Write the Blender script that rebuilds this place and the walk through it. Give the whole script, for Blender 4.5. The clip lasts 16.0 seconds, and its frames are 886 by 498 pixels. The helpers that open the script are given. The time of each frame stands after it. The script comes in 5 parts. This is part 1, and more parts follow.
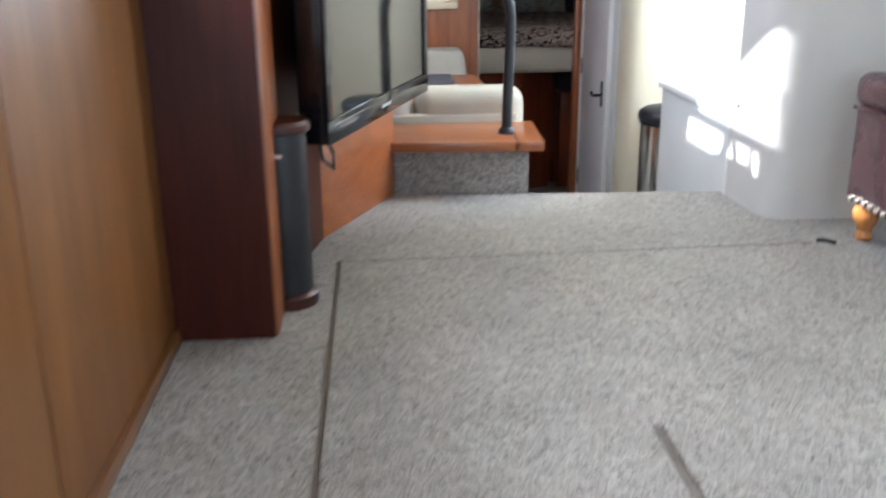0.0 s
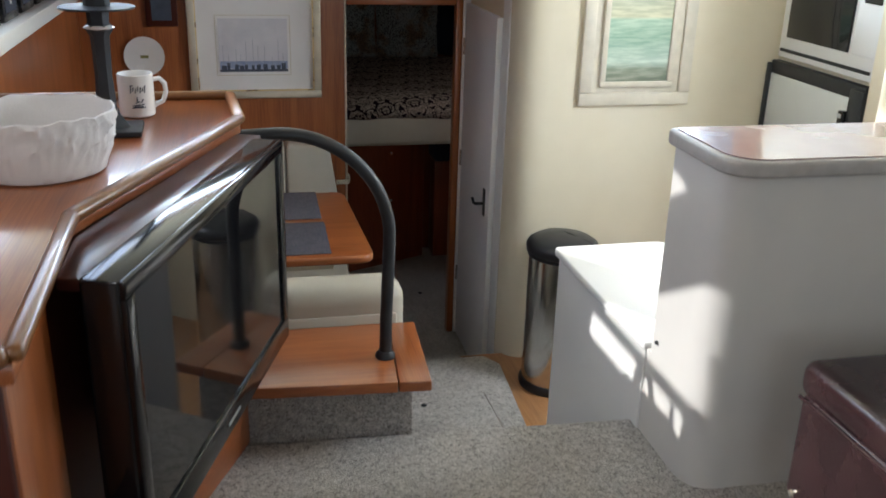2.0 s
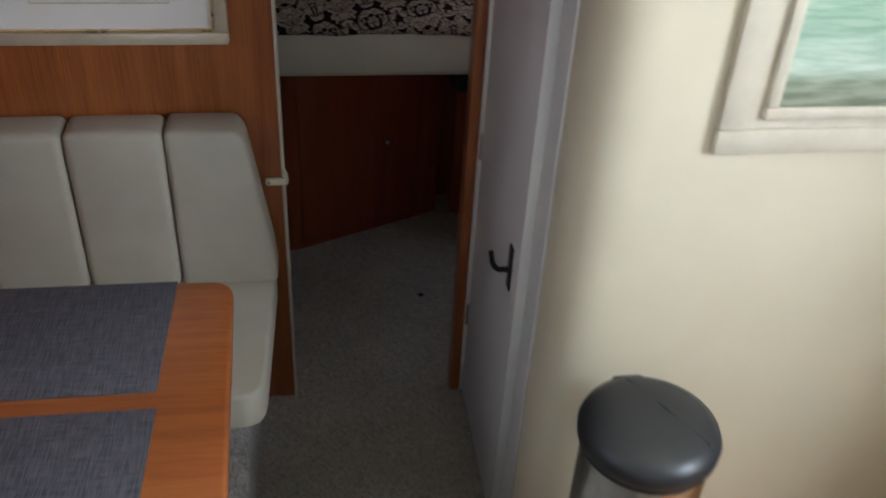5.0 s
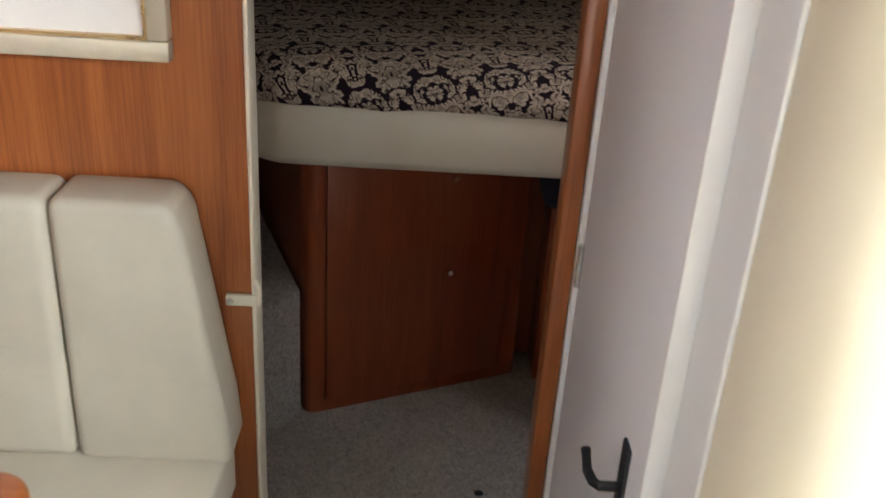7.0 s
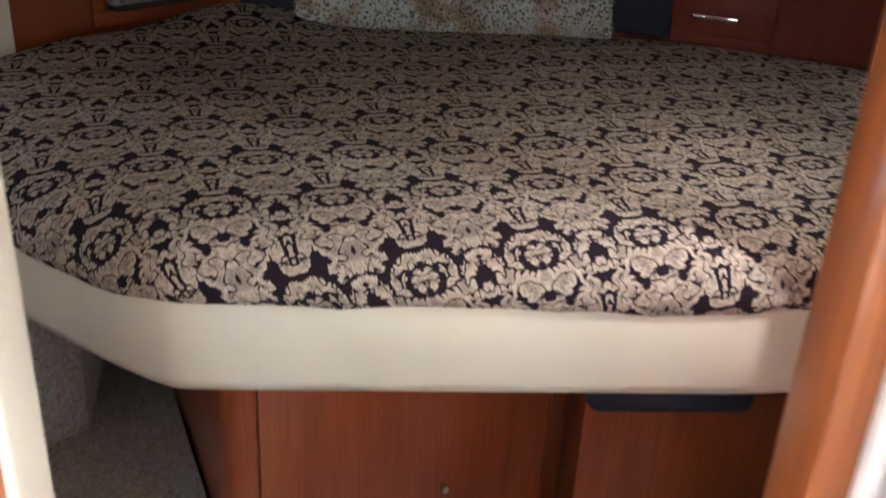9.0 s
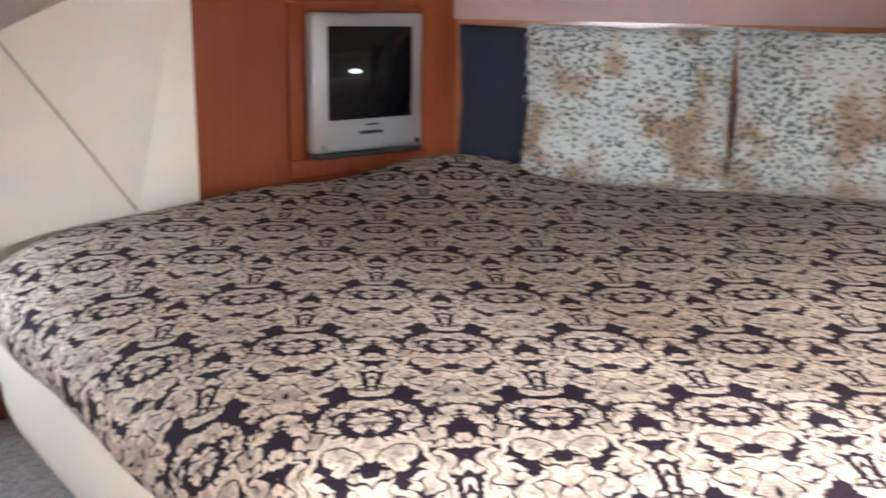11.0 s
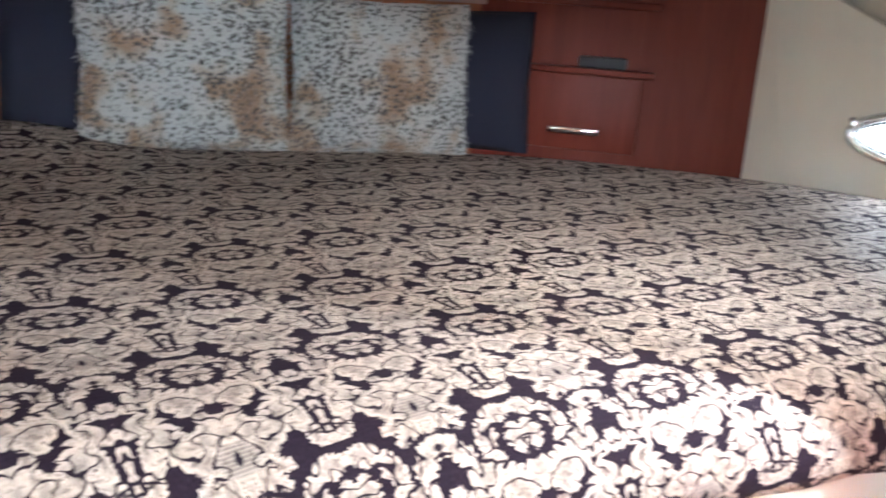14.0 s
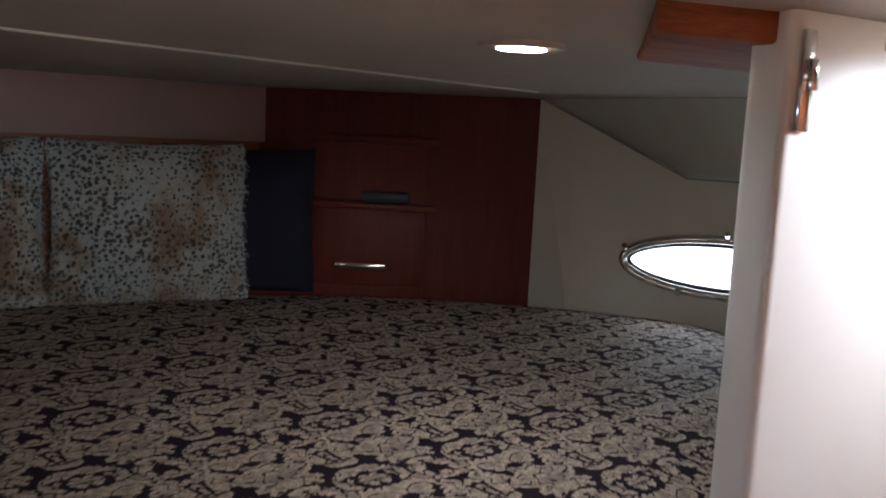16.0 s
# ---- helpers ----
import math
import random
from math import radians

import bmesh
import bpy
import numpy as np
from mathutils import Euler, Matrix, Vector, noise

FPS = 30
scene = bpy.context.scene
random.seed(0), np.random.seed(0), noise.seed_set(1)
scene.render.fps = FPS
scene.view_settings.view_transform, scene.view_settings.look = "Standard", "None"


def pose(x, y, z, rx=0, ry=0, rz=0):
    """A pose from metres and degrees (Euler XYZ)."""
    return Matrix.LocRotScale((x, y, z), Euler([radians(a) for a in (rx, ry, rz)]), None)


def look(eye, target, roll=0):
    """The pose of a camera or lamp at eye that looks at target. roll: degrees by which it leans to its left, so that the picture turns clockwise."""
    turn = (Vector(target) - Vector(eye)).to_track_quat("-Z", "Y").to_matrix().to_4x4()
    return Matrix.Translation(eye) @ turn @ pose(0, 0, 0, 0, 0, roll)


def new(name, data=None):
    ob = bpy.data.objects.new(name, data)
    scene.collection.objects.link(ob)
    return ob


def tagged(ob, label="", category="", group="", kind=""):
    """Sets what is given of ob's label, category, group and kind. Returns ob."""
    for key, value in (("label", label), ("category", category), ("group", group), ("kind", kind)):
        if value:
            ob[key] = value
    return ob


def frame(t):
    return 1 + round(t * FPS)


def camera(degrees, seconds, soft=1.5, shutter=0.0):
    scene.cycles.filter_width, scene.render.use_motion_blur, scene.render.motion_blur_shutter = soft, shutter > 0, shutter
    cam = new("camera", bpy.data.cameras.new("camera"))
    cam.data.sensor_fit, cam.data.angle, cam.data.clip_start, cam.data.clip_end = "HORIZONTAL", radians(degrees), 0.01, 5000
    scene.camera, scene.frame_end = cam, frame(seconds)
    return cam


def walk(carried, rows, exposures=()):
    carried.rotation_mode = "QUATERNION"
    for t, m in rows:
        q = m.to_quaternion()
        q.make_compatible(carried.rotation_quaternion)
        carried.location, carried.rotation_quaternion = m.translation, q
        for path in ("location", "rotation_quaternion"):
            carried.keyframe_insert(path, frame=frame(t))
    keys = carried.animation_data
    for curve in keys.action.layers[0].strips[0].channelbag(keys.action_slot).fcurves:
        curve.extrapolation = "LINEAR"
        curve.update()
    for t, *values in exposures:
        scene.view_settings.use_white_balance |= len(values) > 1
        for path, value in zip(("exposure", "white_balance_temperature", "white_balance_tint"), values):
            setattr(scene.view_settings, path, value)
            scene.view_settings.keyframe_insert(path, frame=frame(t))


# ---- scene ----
cam = camera(51.3, 16.0, soft=1.7, shutter=0.5)
PATH = [
    (0, (0.094, -0.148, 0.829), (0.227, 1.748, 0.208), -0.5),
    (0.5, (0.130, 0.099, 1.017), (0.393, 1.981, 0.394), 1.5),
    (1, (0.140, 0.278, 1.178), (0.451, 2.153, 0.555), 0.8),
    (1.5, (0.148, 0.458, 1.371), (0.559, 2.301, 0.713), 1.4),
    (2, (0.166, 0.665, 1.489), (0.581, 2.488, 0.778), 1.7),
    (2.5, (0.215, 0.946, 1.616), (0.644, 2.724, 0.807), 0.3),
    (3, (0.278, 1.358, 1.653), (0.848, 3.055, 0.760), 0.4),
    (3.5, (0.417, 1.793, 1.624), (1.006, 3.421, 0.623), 1.8),
    (4, (0.588, 2.241, 1.596), (1.154, 3.822, 0.509), 2.1),
    (4.5, (0.767, 2.674, 1.583), (1.234, 4.253, 0.448), 1.9),
    (5, (0.835, 2.989, 1.574), (1.102, 4.601, 0.420), 3.4),
    (5.2, (0.908, 3.128, 1.567), (1.109, 4.736, 0.395), 3.0),
    (7.3, (1.077, 4.095, 0.871), (1.083, 5.912, 0.034), 3.8),
    (7.5, (1.092, 4.192, 0.878), (1.032, 5.998, 0.021), 2.6),
    (8, (1.047, 4.498, 0.876), (1.079, 6.301, 0.011), 4.3),
    (8.5, (1.005, 4.798, 0.930), (1.161, 6.588, 0.049), 3.3),
    (11, (0.970, 5.630, 0.730), (0.616, 7.532, 0.224), 1.1),
    (11.5, (0.964, 5.660, 0.724), (0.306, 7.482, 0.226), 0.2),
    (12, (0.957, 5.662, 0.747), (0.269, 7.494, 0.335), 0.4),
    (12.5, (0.927, 5.661, 0.731), (0.431, 7.542, 0.266), 0.1),
    (13, (0.881, 5.637, 0.725), (0.771, 7.562, 0.194), -0.3),
    (13.5, (0.857, 5.616, 0.720), (1.128, 7.524, 0.184), 1.5),
    (14, (0.862, 5.602, 0.714), (1.491, 7.426, 0.187), 4.1),
    (14.5, (0.868, 5.573, 0.722), (1.682, 7.337, 0.246), 3.1),
    (15, (0.870, 5.545, 0.740), (1.818, 7.262, 0.346), 3.2),
    (15.5, (0.885, 5.551, 0.762), (1.869, 7.264, 0.455), 2.9),
    (16, (0.970, 5.658, 0.770), (1.965, 7.373, 0.509), 3.0),
]
EXPOSURES = [
    (0.0, 1.6, 5600, 10), (0.8, 0.9, 5750, 10), (1.5, 0.55, 5950, 10), (2.5, 0.15, 6100, 10), (3.4, -0.05, 6100, 10), (4.0, 0.15, 6100, 10), (4.5, 0.05, 6000, 10), (5.0, 0.45, 5900, 10), (5.2, 0.55, 6200, 10),
    (7.3, 2.45, 6500, 10), (8.0, 3.4, 6550, 10), (8.7, 3.65, 6250, 10), (10.8, 5.75, 5700, 10), (11.5, 5.85, 5750, 10), (12.0, 5.7, 5750, 10), (13.4, 5.7, 5400, 10),
    (14.5, 4.55, 5400, 10), (15.2, 3.35, 5700, 10), (16.0, 3.1, 5700, 10),
]
walk(cam, [(t, look(eye, target, roll)) for t, eye, target, roll in PATH], EXPOSURES)

# ---- world, sun, daylight ----
SUN_FROM = Vector((-0.80, 0.22, 0.58)).normalized()
world = bpy.data.worlds.new("sky")
scene.world = world
world.use_nodes = True
sky = world.node_tree.nodes.new("ShaderNodeTexSky")
sky.sky_type, sky.sun_disc = "NISHITA", False
sky.sun_elevation = math.asin(SUN_FROM.z)
sky.sun_rotation = math.atan2(SUN_FROM.x, SUN_FROM.y)
world.node_tree.nodes["Background"].inputs[1].default_value = 0.12
world.node_tree.links.new(sky.outputs[0], world.node_tree.nodes["Background"].inputs[0])

sun = new("sun", bpy.data.lights.new("sun", "SUN"))
sun.data.energy, sun.data.angle, sun.data.color = 4.5, radians(0.6), (1.0, 0.95, 0.87)
sun.matrix_world = look(SUN_FROM * 20, (0, 0, 0))


def skylight(name, eye, target, sx, sy, watts, color=(0.88, 0.94, 1.0)):
    """An area lamp in an opening, in place of the sky seen through it."""
    lamp = new(name, bpy.data.lights.new(name, "AREA"))
    lamp.data.shape, lamp.data.size, lamp.data.size_y = "RECTANGLE", sx, sy
    lamp.data.energy, lamp.data.color = watts, color
    lamp.matrix_world = look(eye, target)
    return lamp


def spot(name, place, watts, color, angle=120, blend=0.8):
    lamp = new(name, bpy.data.lights.new(name, "SPOT"))
    lamp.data.energy, lamp.data.color, lamp.data.spot_size, lamp.data.spot_blend = watts, color, radians(angle), blend
    lamp.data.shadow_soft_size = 0.03
    lamp.location = place
    return lamp


skylight("side_window_daylight", (-0.60, 4.0, 1.76), (1.2, 3.8, 0.9), 1.9, 0.62, 18, (0.66, 0.78, 1.0))
skylight("windshield_daylight", (1.0, 5.60, 1.74), (1.0, 2.4, 0.2), 3.6, 0.58, 118, (0.72, 0.86, 1.0))
# Fill lamp for the salon floor, added with no opening behind it
skylight("port_floor_fill", (-1.0, 0.72, 1.62), (0.9, 1.0, 0.0), 3.0, 0.5, 26, (1.0, 0.98, 0.96))
skylight("galley_window_daylight", (3.20, 3.35, 1.50), (1.9, 4.5, 0.5), 0.9, 0.6, 60)
skylight("starboard_window_daylight", (3.22, 1.2, 1.62), (1.0, 1.2, 0.5), 3.0, 0.55, 3)
skylight("aft_door_daylight", (1.0, -2.45, 0.95), (1.0, 3.0, 0.4), 2.2, 1.7, 9.0)
for lx, ly, watts, angle in ((1.69, 6.716, 0.28, 168), (2.16, 6.13, 2.6, 168)):
    spot("downlight_lamp", (lx, ly, 0.872 if ly > 6.5 else 0.915), watts, (1.0, 0.97, 0.95), angle, 0.5 if ly > 6.5 else 0.25)

# ---- materials ----
def nodes_of(name):
    m = bpy.data.materials.new(name)
    m.use_nodes = True
    nt = m.node_tree
    return m, nt, nt.nodes["Principled BSDF"]


def coords(nt, scale=(1, 1, 1), kind="Object"):
    c, mp = nt.nodes.new("ShaderNodeTexCoord"), nt.nodes.new("ShaderNodeMapping")
    mp.inputs["Scale"].default_value = scale
    nt.links.new(c.outputs[kind], mp.inputs["Vector"])
    return mp.outputs[0]


def tex_noise(nt, vec, scale, detail=4.0, rough=0.55, distort=0.0):
    n = nt.nodes.new("ShaderNodeTexNoise")
    n.inputs["Scale"].default_value, n.inputs["Detail"].default_value = scale, detail
    n.inputs["Roughness"].default_value, n.inputs["Distortion"].default_value = rough, distort
    nt.links.new(vec, n.inputs["Vector"])
    return n.outputs[0]


def ramp(nt, fac, stops):
    r = nt.nodes.new("ShaderNodeValToRGB")
    el = r.color_ramp.elements
    while len(el) < len(stops):
        el.new(0.5)
    for e, (p, c) in zip(el, stops):
        e.position, e.color = p, (*c, 1)
    nt.links.new(fac, r.inputs[0])
    return r.outputs[0]


def mix(nt, fac, a, b, blend="MIX"):
    n = nt.nodes.new("ShaderNodeMix")
    n.data_type, n.blend_type = "RGBA", blend
    for sock, v in ((n.inputs[0], fac), (n.inputs[6], a), (n.inputs[7], b)):
        if isinstance(v, (int, float)):
            sock.default_value = v
        elif isinstance(v, tuple):
            sock.default_value = (*v, 1)
        else:
            nt.links.new(v, sock)
    return n.outputs[2]


def calc(nt, op, a, b=None, c=None):
    n = nt.nodes.new("ShaderNodeMath")
    n.operation = op
    for sock, v in zip(n.inputs, (a, b, c)):
        if v is None:
            continue
        if isinstance(v, (int, float)):
            sock.default_value = v
        else:
            nt.links.new(v, sock)
    return n.outputs[0]


def bump(nt, bsdf, height, strength, distance):
    b = nt.nodes.new("ShaderNodeBump")
    b.inputs["Strength"].default_value, b.inputs["Distance"].default_value = strength, distance
    nt.links.new(height, b.inputs["Height"])
    nt.links.new(b.outputs[0], bsdf.inputs["Normal"])


def plain(name, c1, c2, rough=0.5, scale=6.0, fine=90.0, relief=0.15, metal=0.0, coat=0.0, dist=0.002):
    """A surface of two close colours in broad patches, with fine relief and uneven gloss."""
    m, nt, bsdf = nodes_of(name)
    v = coords(nt)
    broad, small = tex_noise(nt, v, scale, 4), tex_noise(nt, v, fine, 3)
    nt.links.new(ramp(nt, broad, [(0.3, c1), (0.7, c2)]), bsdf.inputs["Base Color"])
    lo, hi = max(rough - 0.06, 0.02), min(rough + 0.08, 1)
    nt.links.new(ramp(nt, broad, [(0.35, (lo,) * 3), (0.7, (hi,) * 3)]), bsdf.inputs["Roughness"])
    bsdf.inputs["Metallic"].default_value = metal
    bsdf.inputs["Coat Weight"].default_value = coat
    if relief:
        bump(nt, bsdf, small, relief, dist)
    return m


def wood(name, dark, mid, light, axis="z", rough=0.32, coat=0.25, gloss=0.5):
    """Varnished cherry with the grain along one axis."""
    m, nt, bsdf = nodes_of(name)
    along = {"x": (1.2, 16, 16), "y": (16, 1.2, 16), "z": (16, 16, 1.2)}[axis]
    fine = {"x": (6, 240, 240), "y": (240, 6, 240), "z": (240, 240, 6)}[axis]
    band = tex_noise(nt, coords(nt, along), 1.0, 5, 0.6, 0.6)
    pore = tex_noise(nt, coords(nt, fine), 1.0, 2)
    patch = tex_noise(nt, coords(nt), 2.2, 2)
    base = ramp(nt, band, [(0.3, dark), (0.5, mid), (0.72, light)])
    base = mix(nt, 0.35, base, ramp(nt, pore, [(0.35, dark), (0.6, light)]), "MIX")
    base = mix(nt, 0.25, base, ramp(nt, patch, [(0.3, dark), (0.7, light)]), "MIX")
    nt.links.new(base, bsdf.inputs["Base Color"])
    bsdf.inputs["Roughness"].default_value = rough
    bsdf.inputs["Specular IOR Level"].default_value = gloss
    bsdf.inputs["Coat Weight"].default_value, bsdf.inputs["Coat Roughness"].default_value = coat, 0.12
    bump(nt, bsdf, pore, 0.06, 0.001)
    return m


def carpet(name, stops, scale, broad=(0.86, 1.08)):
    m, nt, bsdf = nodes_of(name)
    v = coords(nt)
    vo = nt.nodes.new("ShaderNodeTexVoronoi")
    vo.inputs["Scale"].default_value = scale
    wob = mix(nt, 0.04, v, tex_sock(nt, v, scale * 0.6), "ADD")
    nt.links.new(wob, vo.inputs["Vector"])
    sep = nt.nodes.new("ShaderNodeSeparateColor")
    nt.links.new(vo.outputs["Color"], sep.inputs[0])
    base = ramp(nt, sep.outputs[0], stops)
    worn = ramp(nt, tex_noise(nt, v, 3.5, 3), [(0.3, (broad[0],) * 3), (0.7, (broad[1],) * 3)])
    nt.links.new(mix(nt, 1.0, base, worn, "MULTIPLY"), bsdf.inputs["Base Color"])
    bsdf.inputs["Roughness"].default_value = 0.95
    bsdf.inputs["Sheen Weight"].default_value = 0.25
    h = calc(nt, "ADD", calc(nt, "MULTIPLY", vo.outputs["Distance"], -1.2), calc(nt, "MULTIPLY", tex_noise(nt, v, scale * 0.35, 3), 0.9))
    bump(nt, bsdf, h, 0.9, 0.006)
    return m


def tex_sock(nt, vec, scale):
    n = nt.nodes.new("ShaderNodeTexNoise")
    n.inputs["Scale"].default_value = scale
    nt.links.new(vec, n.inputs["Vector"])
    return n.outputs["Color"]


def brocade(name):
    """A woven damask: mirrored sprays of serrated leaves, a bud, a rosette and small flowers, in gold on a plum ground."""
    m, nt, bsdf = nodes_of(name)
    W, H = 0.205, 0.225
    laid = nt.nodes.new("ShaderNodeMapping")
    laid.vector_type = "TEXTURE"
    laid.inputs["Location"].default_value, laid.inputs["Rotation"].default_value = (1.057, 6.466, 0), (0, 0, radians(14))
    nt.links.new(coords(nt, kind="UV"), laid.inputs["Vector"])
    sep = nt.nodes.new("ShaderNodeSeparateXYZ")
    nt.links.new(laid.outputs[0], sep.inputs[0])
    row = calc(nt, "FLOOR", calc(nt, "DIVIDE", sep.outputs[1], H))
    shift = calc(nt, "MULTIPLY", calc(nt, "MODULO", calc(nt, "ABSOLUTE", row), 2.0), W / 2)
    u = calc(nt, "PINGPONG", calc(nt, "ADD", sep.outputs[0], shift), W / 2)
    w = calc(nt, "MULTIPLY", calc(nt, "FRACT", calc(nt, "DIVIDE", sep.outputs[1], H)), H)
    at = nt.nodes.new("ShaderNodeCombineXYZ")
    nt.links.new(u, at.inputs[0])
    nt.links.new(w, at.inputs[1])

    def warped(vec, amount, scale):
        c = nt.nodes.new("ShaderNodeVectorMath")
        c.operation, c.inputs[1].default_value, c.inputs[2].default_value = "MULTIPLY_ADD", (amount,) * 3, (-amount / 2,) * 3
        nt.links.new(tex_sock(nt, vec, scale), c.inputs[0])
        d = nt.nodes.new("ShaderNodeVectorMath")
        d.operation = "ADD"
        nt.links.new(vec, d.inputs[0])
        nt.links.new(c.outputs[0], d.inputs[1])
        return d.outputs[0]

    p = warped(warped(at.outputs[0], 0.022, 38), 0.005, 150)

    def oval(cx, cy, ra, rb, turn, teeth=0.0, many=9.0):
        mp = nt.nodes.new("ShaderNodeMapping")
        mp.vector_type = "TEXTURE"
        mp.inputs["Location"].default_value, mp.inputs["Rotation"].default_value, mp.inputs["Scale"].default_value = (cx, cy, 0), (0, 0, radians(turn)), (ra, rb, 1)
        nt.links.new(p, mp.inputs["Vector"])
        ln = nt.nodes.new("ShaderNodeVectorMath")
        ln.operation = "LENGTH"
        nt.links.new(mp.outputs[0], ln.inputs[0])
        f = ln.outputs["Value"]
        if teeth:
            s2 = nt.nodes.new("ShaderNodeSeparateXYZ")
            nt.links.new(mp.outputs[0], s2.inputs[0])
            side = calc(nt, "ABSOLUTE", s2.outputs[1])
            wave = calc(nt, "ABSOLUTE", calc(nt, "SINE", calc(nt, "ADD", calc(nt, "MULTIPLY", s2.outputs[0], many), calc(nt, "MULTIPLY", side, -3.0))))
            f = calc(nt, "ADD", f, calc(nt, "MULTIPLY", calc(nt, "SUBTRACT", 1.0, wave), calc(nt, "MULTIPLY", side, teeth)))
        return f

    shapes = [
        (0.000, 0.040, 0.0055, 0.052, 0, 0), (0.022, 0.092, 0.032, 0.0095, 38, 0), (0.046, 0.056, 0.044, 0.0185, -68, 0.50), (0.072, 0.116, 0.036, 0.021, -22, 0.50),
        (0.040, 0.136, 0.036, 0.017, 42, 0.45), (0.000, 0.122, 0.012, 0.017, 0, 0.30), (0.1025, 0.124, 0.014, 0.021, 0, 0), (0.018, 0.020, 0.028, 0.010, 62, 0.45),
        (0.018, 0.172, 0.026, 0.013, 118, 0.45), (0.058, 0.178, 0.026, 0.014, 68, 0.45), (0.092, 0.165, 0.020, 0.013, 92, 0.45),
        (0.085, 0.058, 0.0100, 0.0100, 0, 0), (0.100, 0.069, 0.0105, 0.0105, 0, 0), (0.086, 0.079, 0.0105, 0.0105, 0, 0), (0.021, 0.056, 0.026, 0.0095, 78, 0.40), (0.086, 0.203, 0.023, 0.0125, 12, 0.40), (0.071, 0.043, 0.025, 0.012, 35, 0.45), (0.076, 0.098, 0.021, 0.010, 25, 0.3),
         (0.076, 0.024, 0.020, 0.010, 80, 0.45),
    ]
    cx, cy = W / 2, 0.014
    for turn in (90, 128, 166, 204):
        shapes.append((cx + 0.036 * math.cos(radians(turn)), cy + 0.036 * math.sin(radians(turn)), 0.020, 0.0125, turn, 0.45))
    for turn in (270, 308, 340):
        shapes.append((0.036 * math.cos(radians(turn)), cy + H + 0.036 * math.sin(radians(turn)), 0.020, 0.0125, turn, 0.45))
    field = None
    for cx0, cy0, ra, rb, turn, teeth in shapes:
        f = oval(cx0, cy0, ra * 1.05, rb * 1.12, turn, teeth)
        field = f if field is None else calc(nt, "MINIMUM", field, f)
    heart = calc(nt, "MINIMUM", oval(cx, cy, 0.027, 0.024, 0), oval(0, cy + H, 0.027, 0.024, 0))
    field = calc(nt, "MINIMUM", field, heart)
    motif = ramp(nt, field, [(0.93, (1, 1, 1)), (1.0, (0, 0, 0))])
    slit = calc(nt, "ABSOLUTE", calc(nt, "SUBTRACT", tex_noise(nt, at.outputs[0], 36, 1, 0.5, 0.4), 0.50))
    motif = calc(nt, "MULTIPLY", motif, ramp(nt, slit, [(0.018, (0.0,) * 3), (0.030, (1, 1, 1))]))
    shade = ramp(nt, calc(nt, "MULTIPLY", field, 0.8), [(0.10, (0.62,) * 3), (0.35, (0.86,) * 3), (0.66, (1.1,) * 3)])
    veins = ramp(nt, tex_noise(nt, p, 170, 2), [(0.36, (0.52,) * 3), (0.48, (1.05,) * 3)])
    thread = tex_noise(nt, coords(nt, (900, 160, 160), "UV"), 1.0, 1)
    gold = ramp(nt, thread, [(0.3, (0.41, 0.335, 0.27)), (0.7, (0.63, 0.53, 0.44))])
    gold = mix(nt, 1.0, mix(nt, 1.0, gold, shade, "MULTIPLY"), veins, "MULTIPLY")
    lace = ramp(nt, calc(nt, "SINE", calc(nt, "MULTIPLY", w, 1400.0)), [(0.3, (0.13, 0.11, 0.10)), (0.8, (0.36, 0.31, 0.27))])
    gold = mix(nt, ramp(nt, heart, [(0.72, (0.55,) * 3), (0.95, (0, 0, 0))]), gold, lace)
    plum = ramp(nt, thread, [(0.3, (0.012, 0.007, 0.012)), (0.7, (0.028, 0.017, 0.027))])
    nt.links.new(mix(nt, motif, plum, gold), bsdf.inputs["Base Color"])
    nt.links.new(ramp(nt, motif, [(0.0, (0.80,) * 3), (1.0, (0.62,) * 3)]), bsdf.inputs["Roughness"])
    bsdf.inputs["Specular IOR Level"].default_value = 0.12
    bump(nt, bsdf, motif, 0.3, 0.002)
    return m


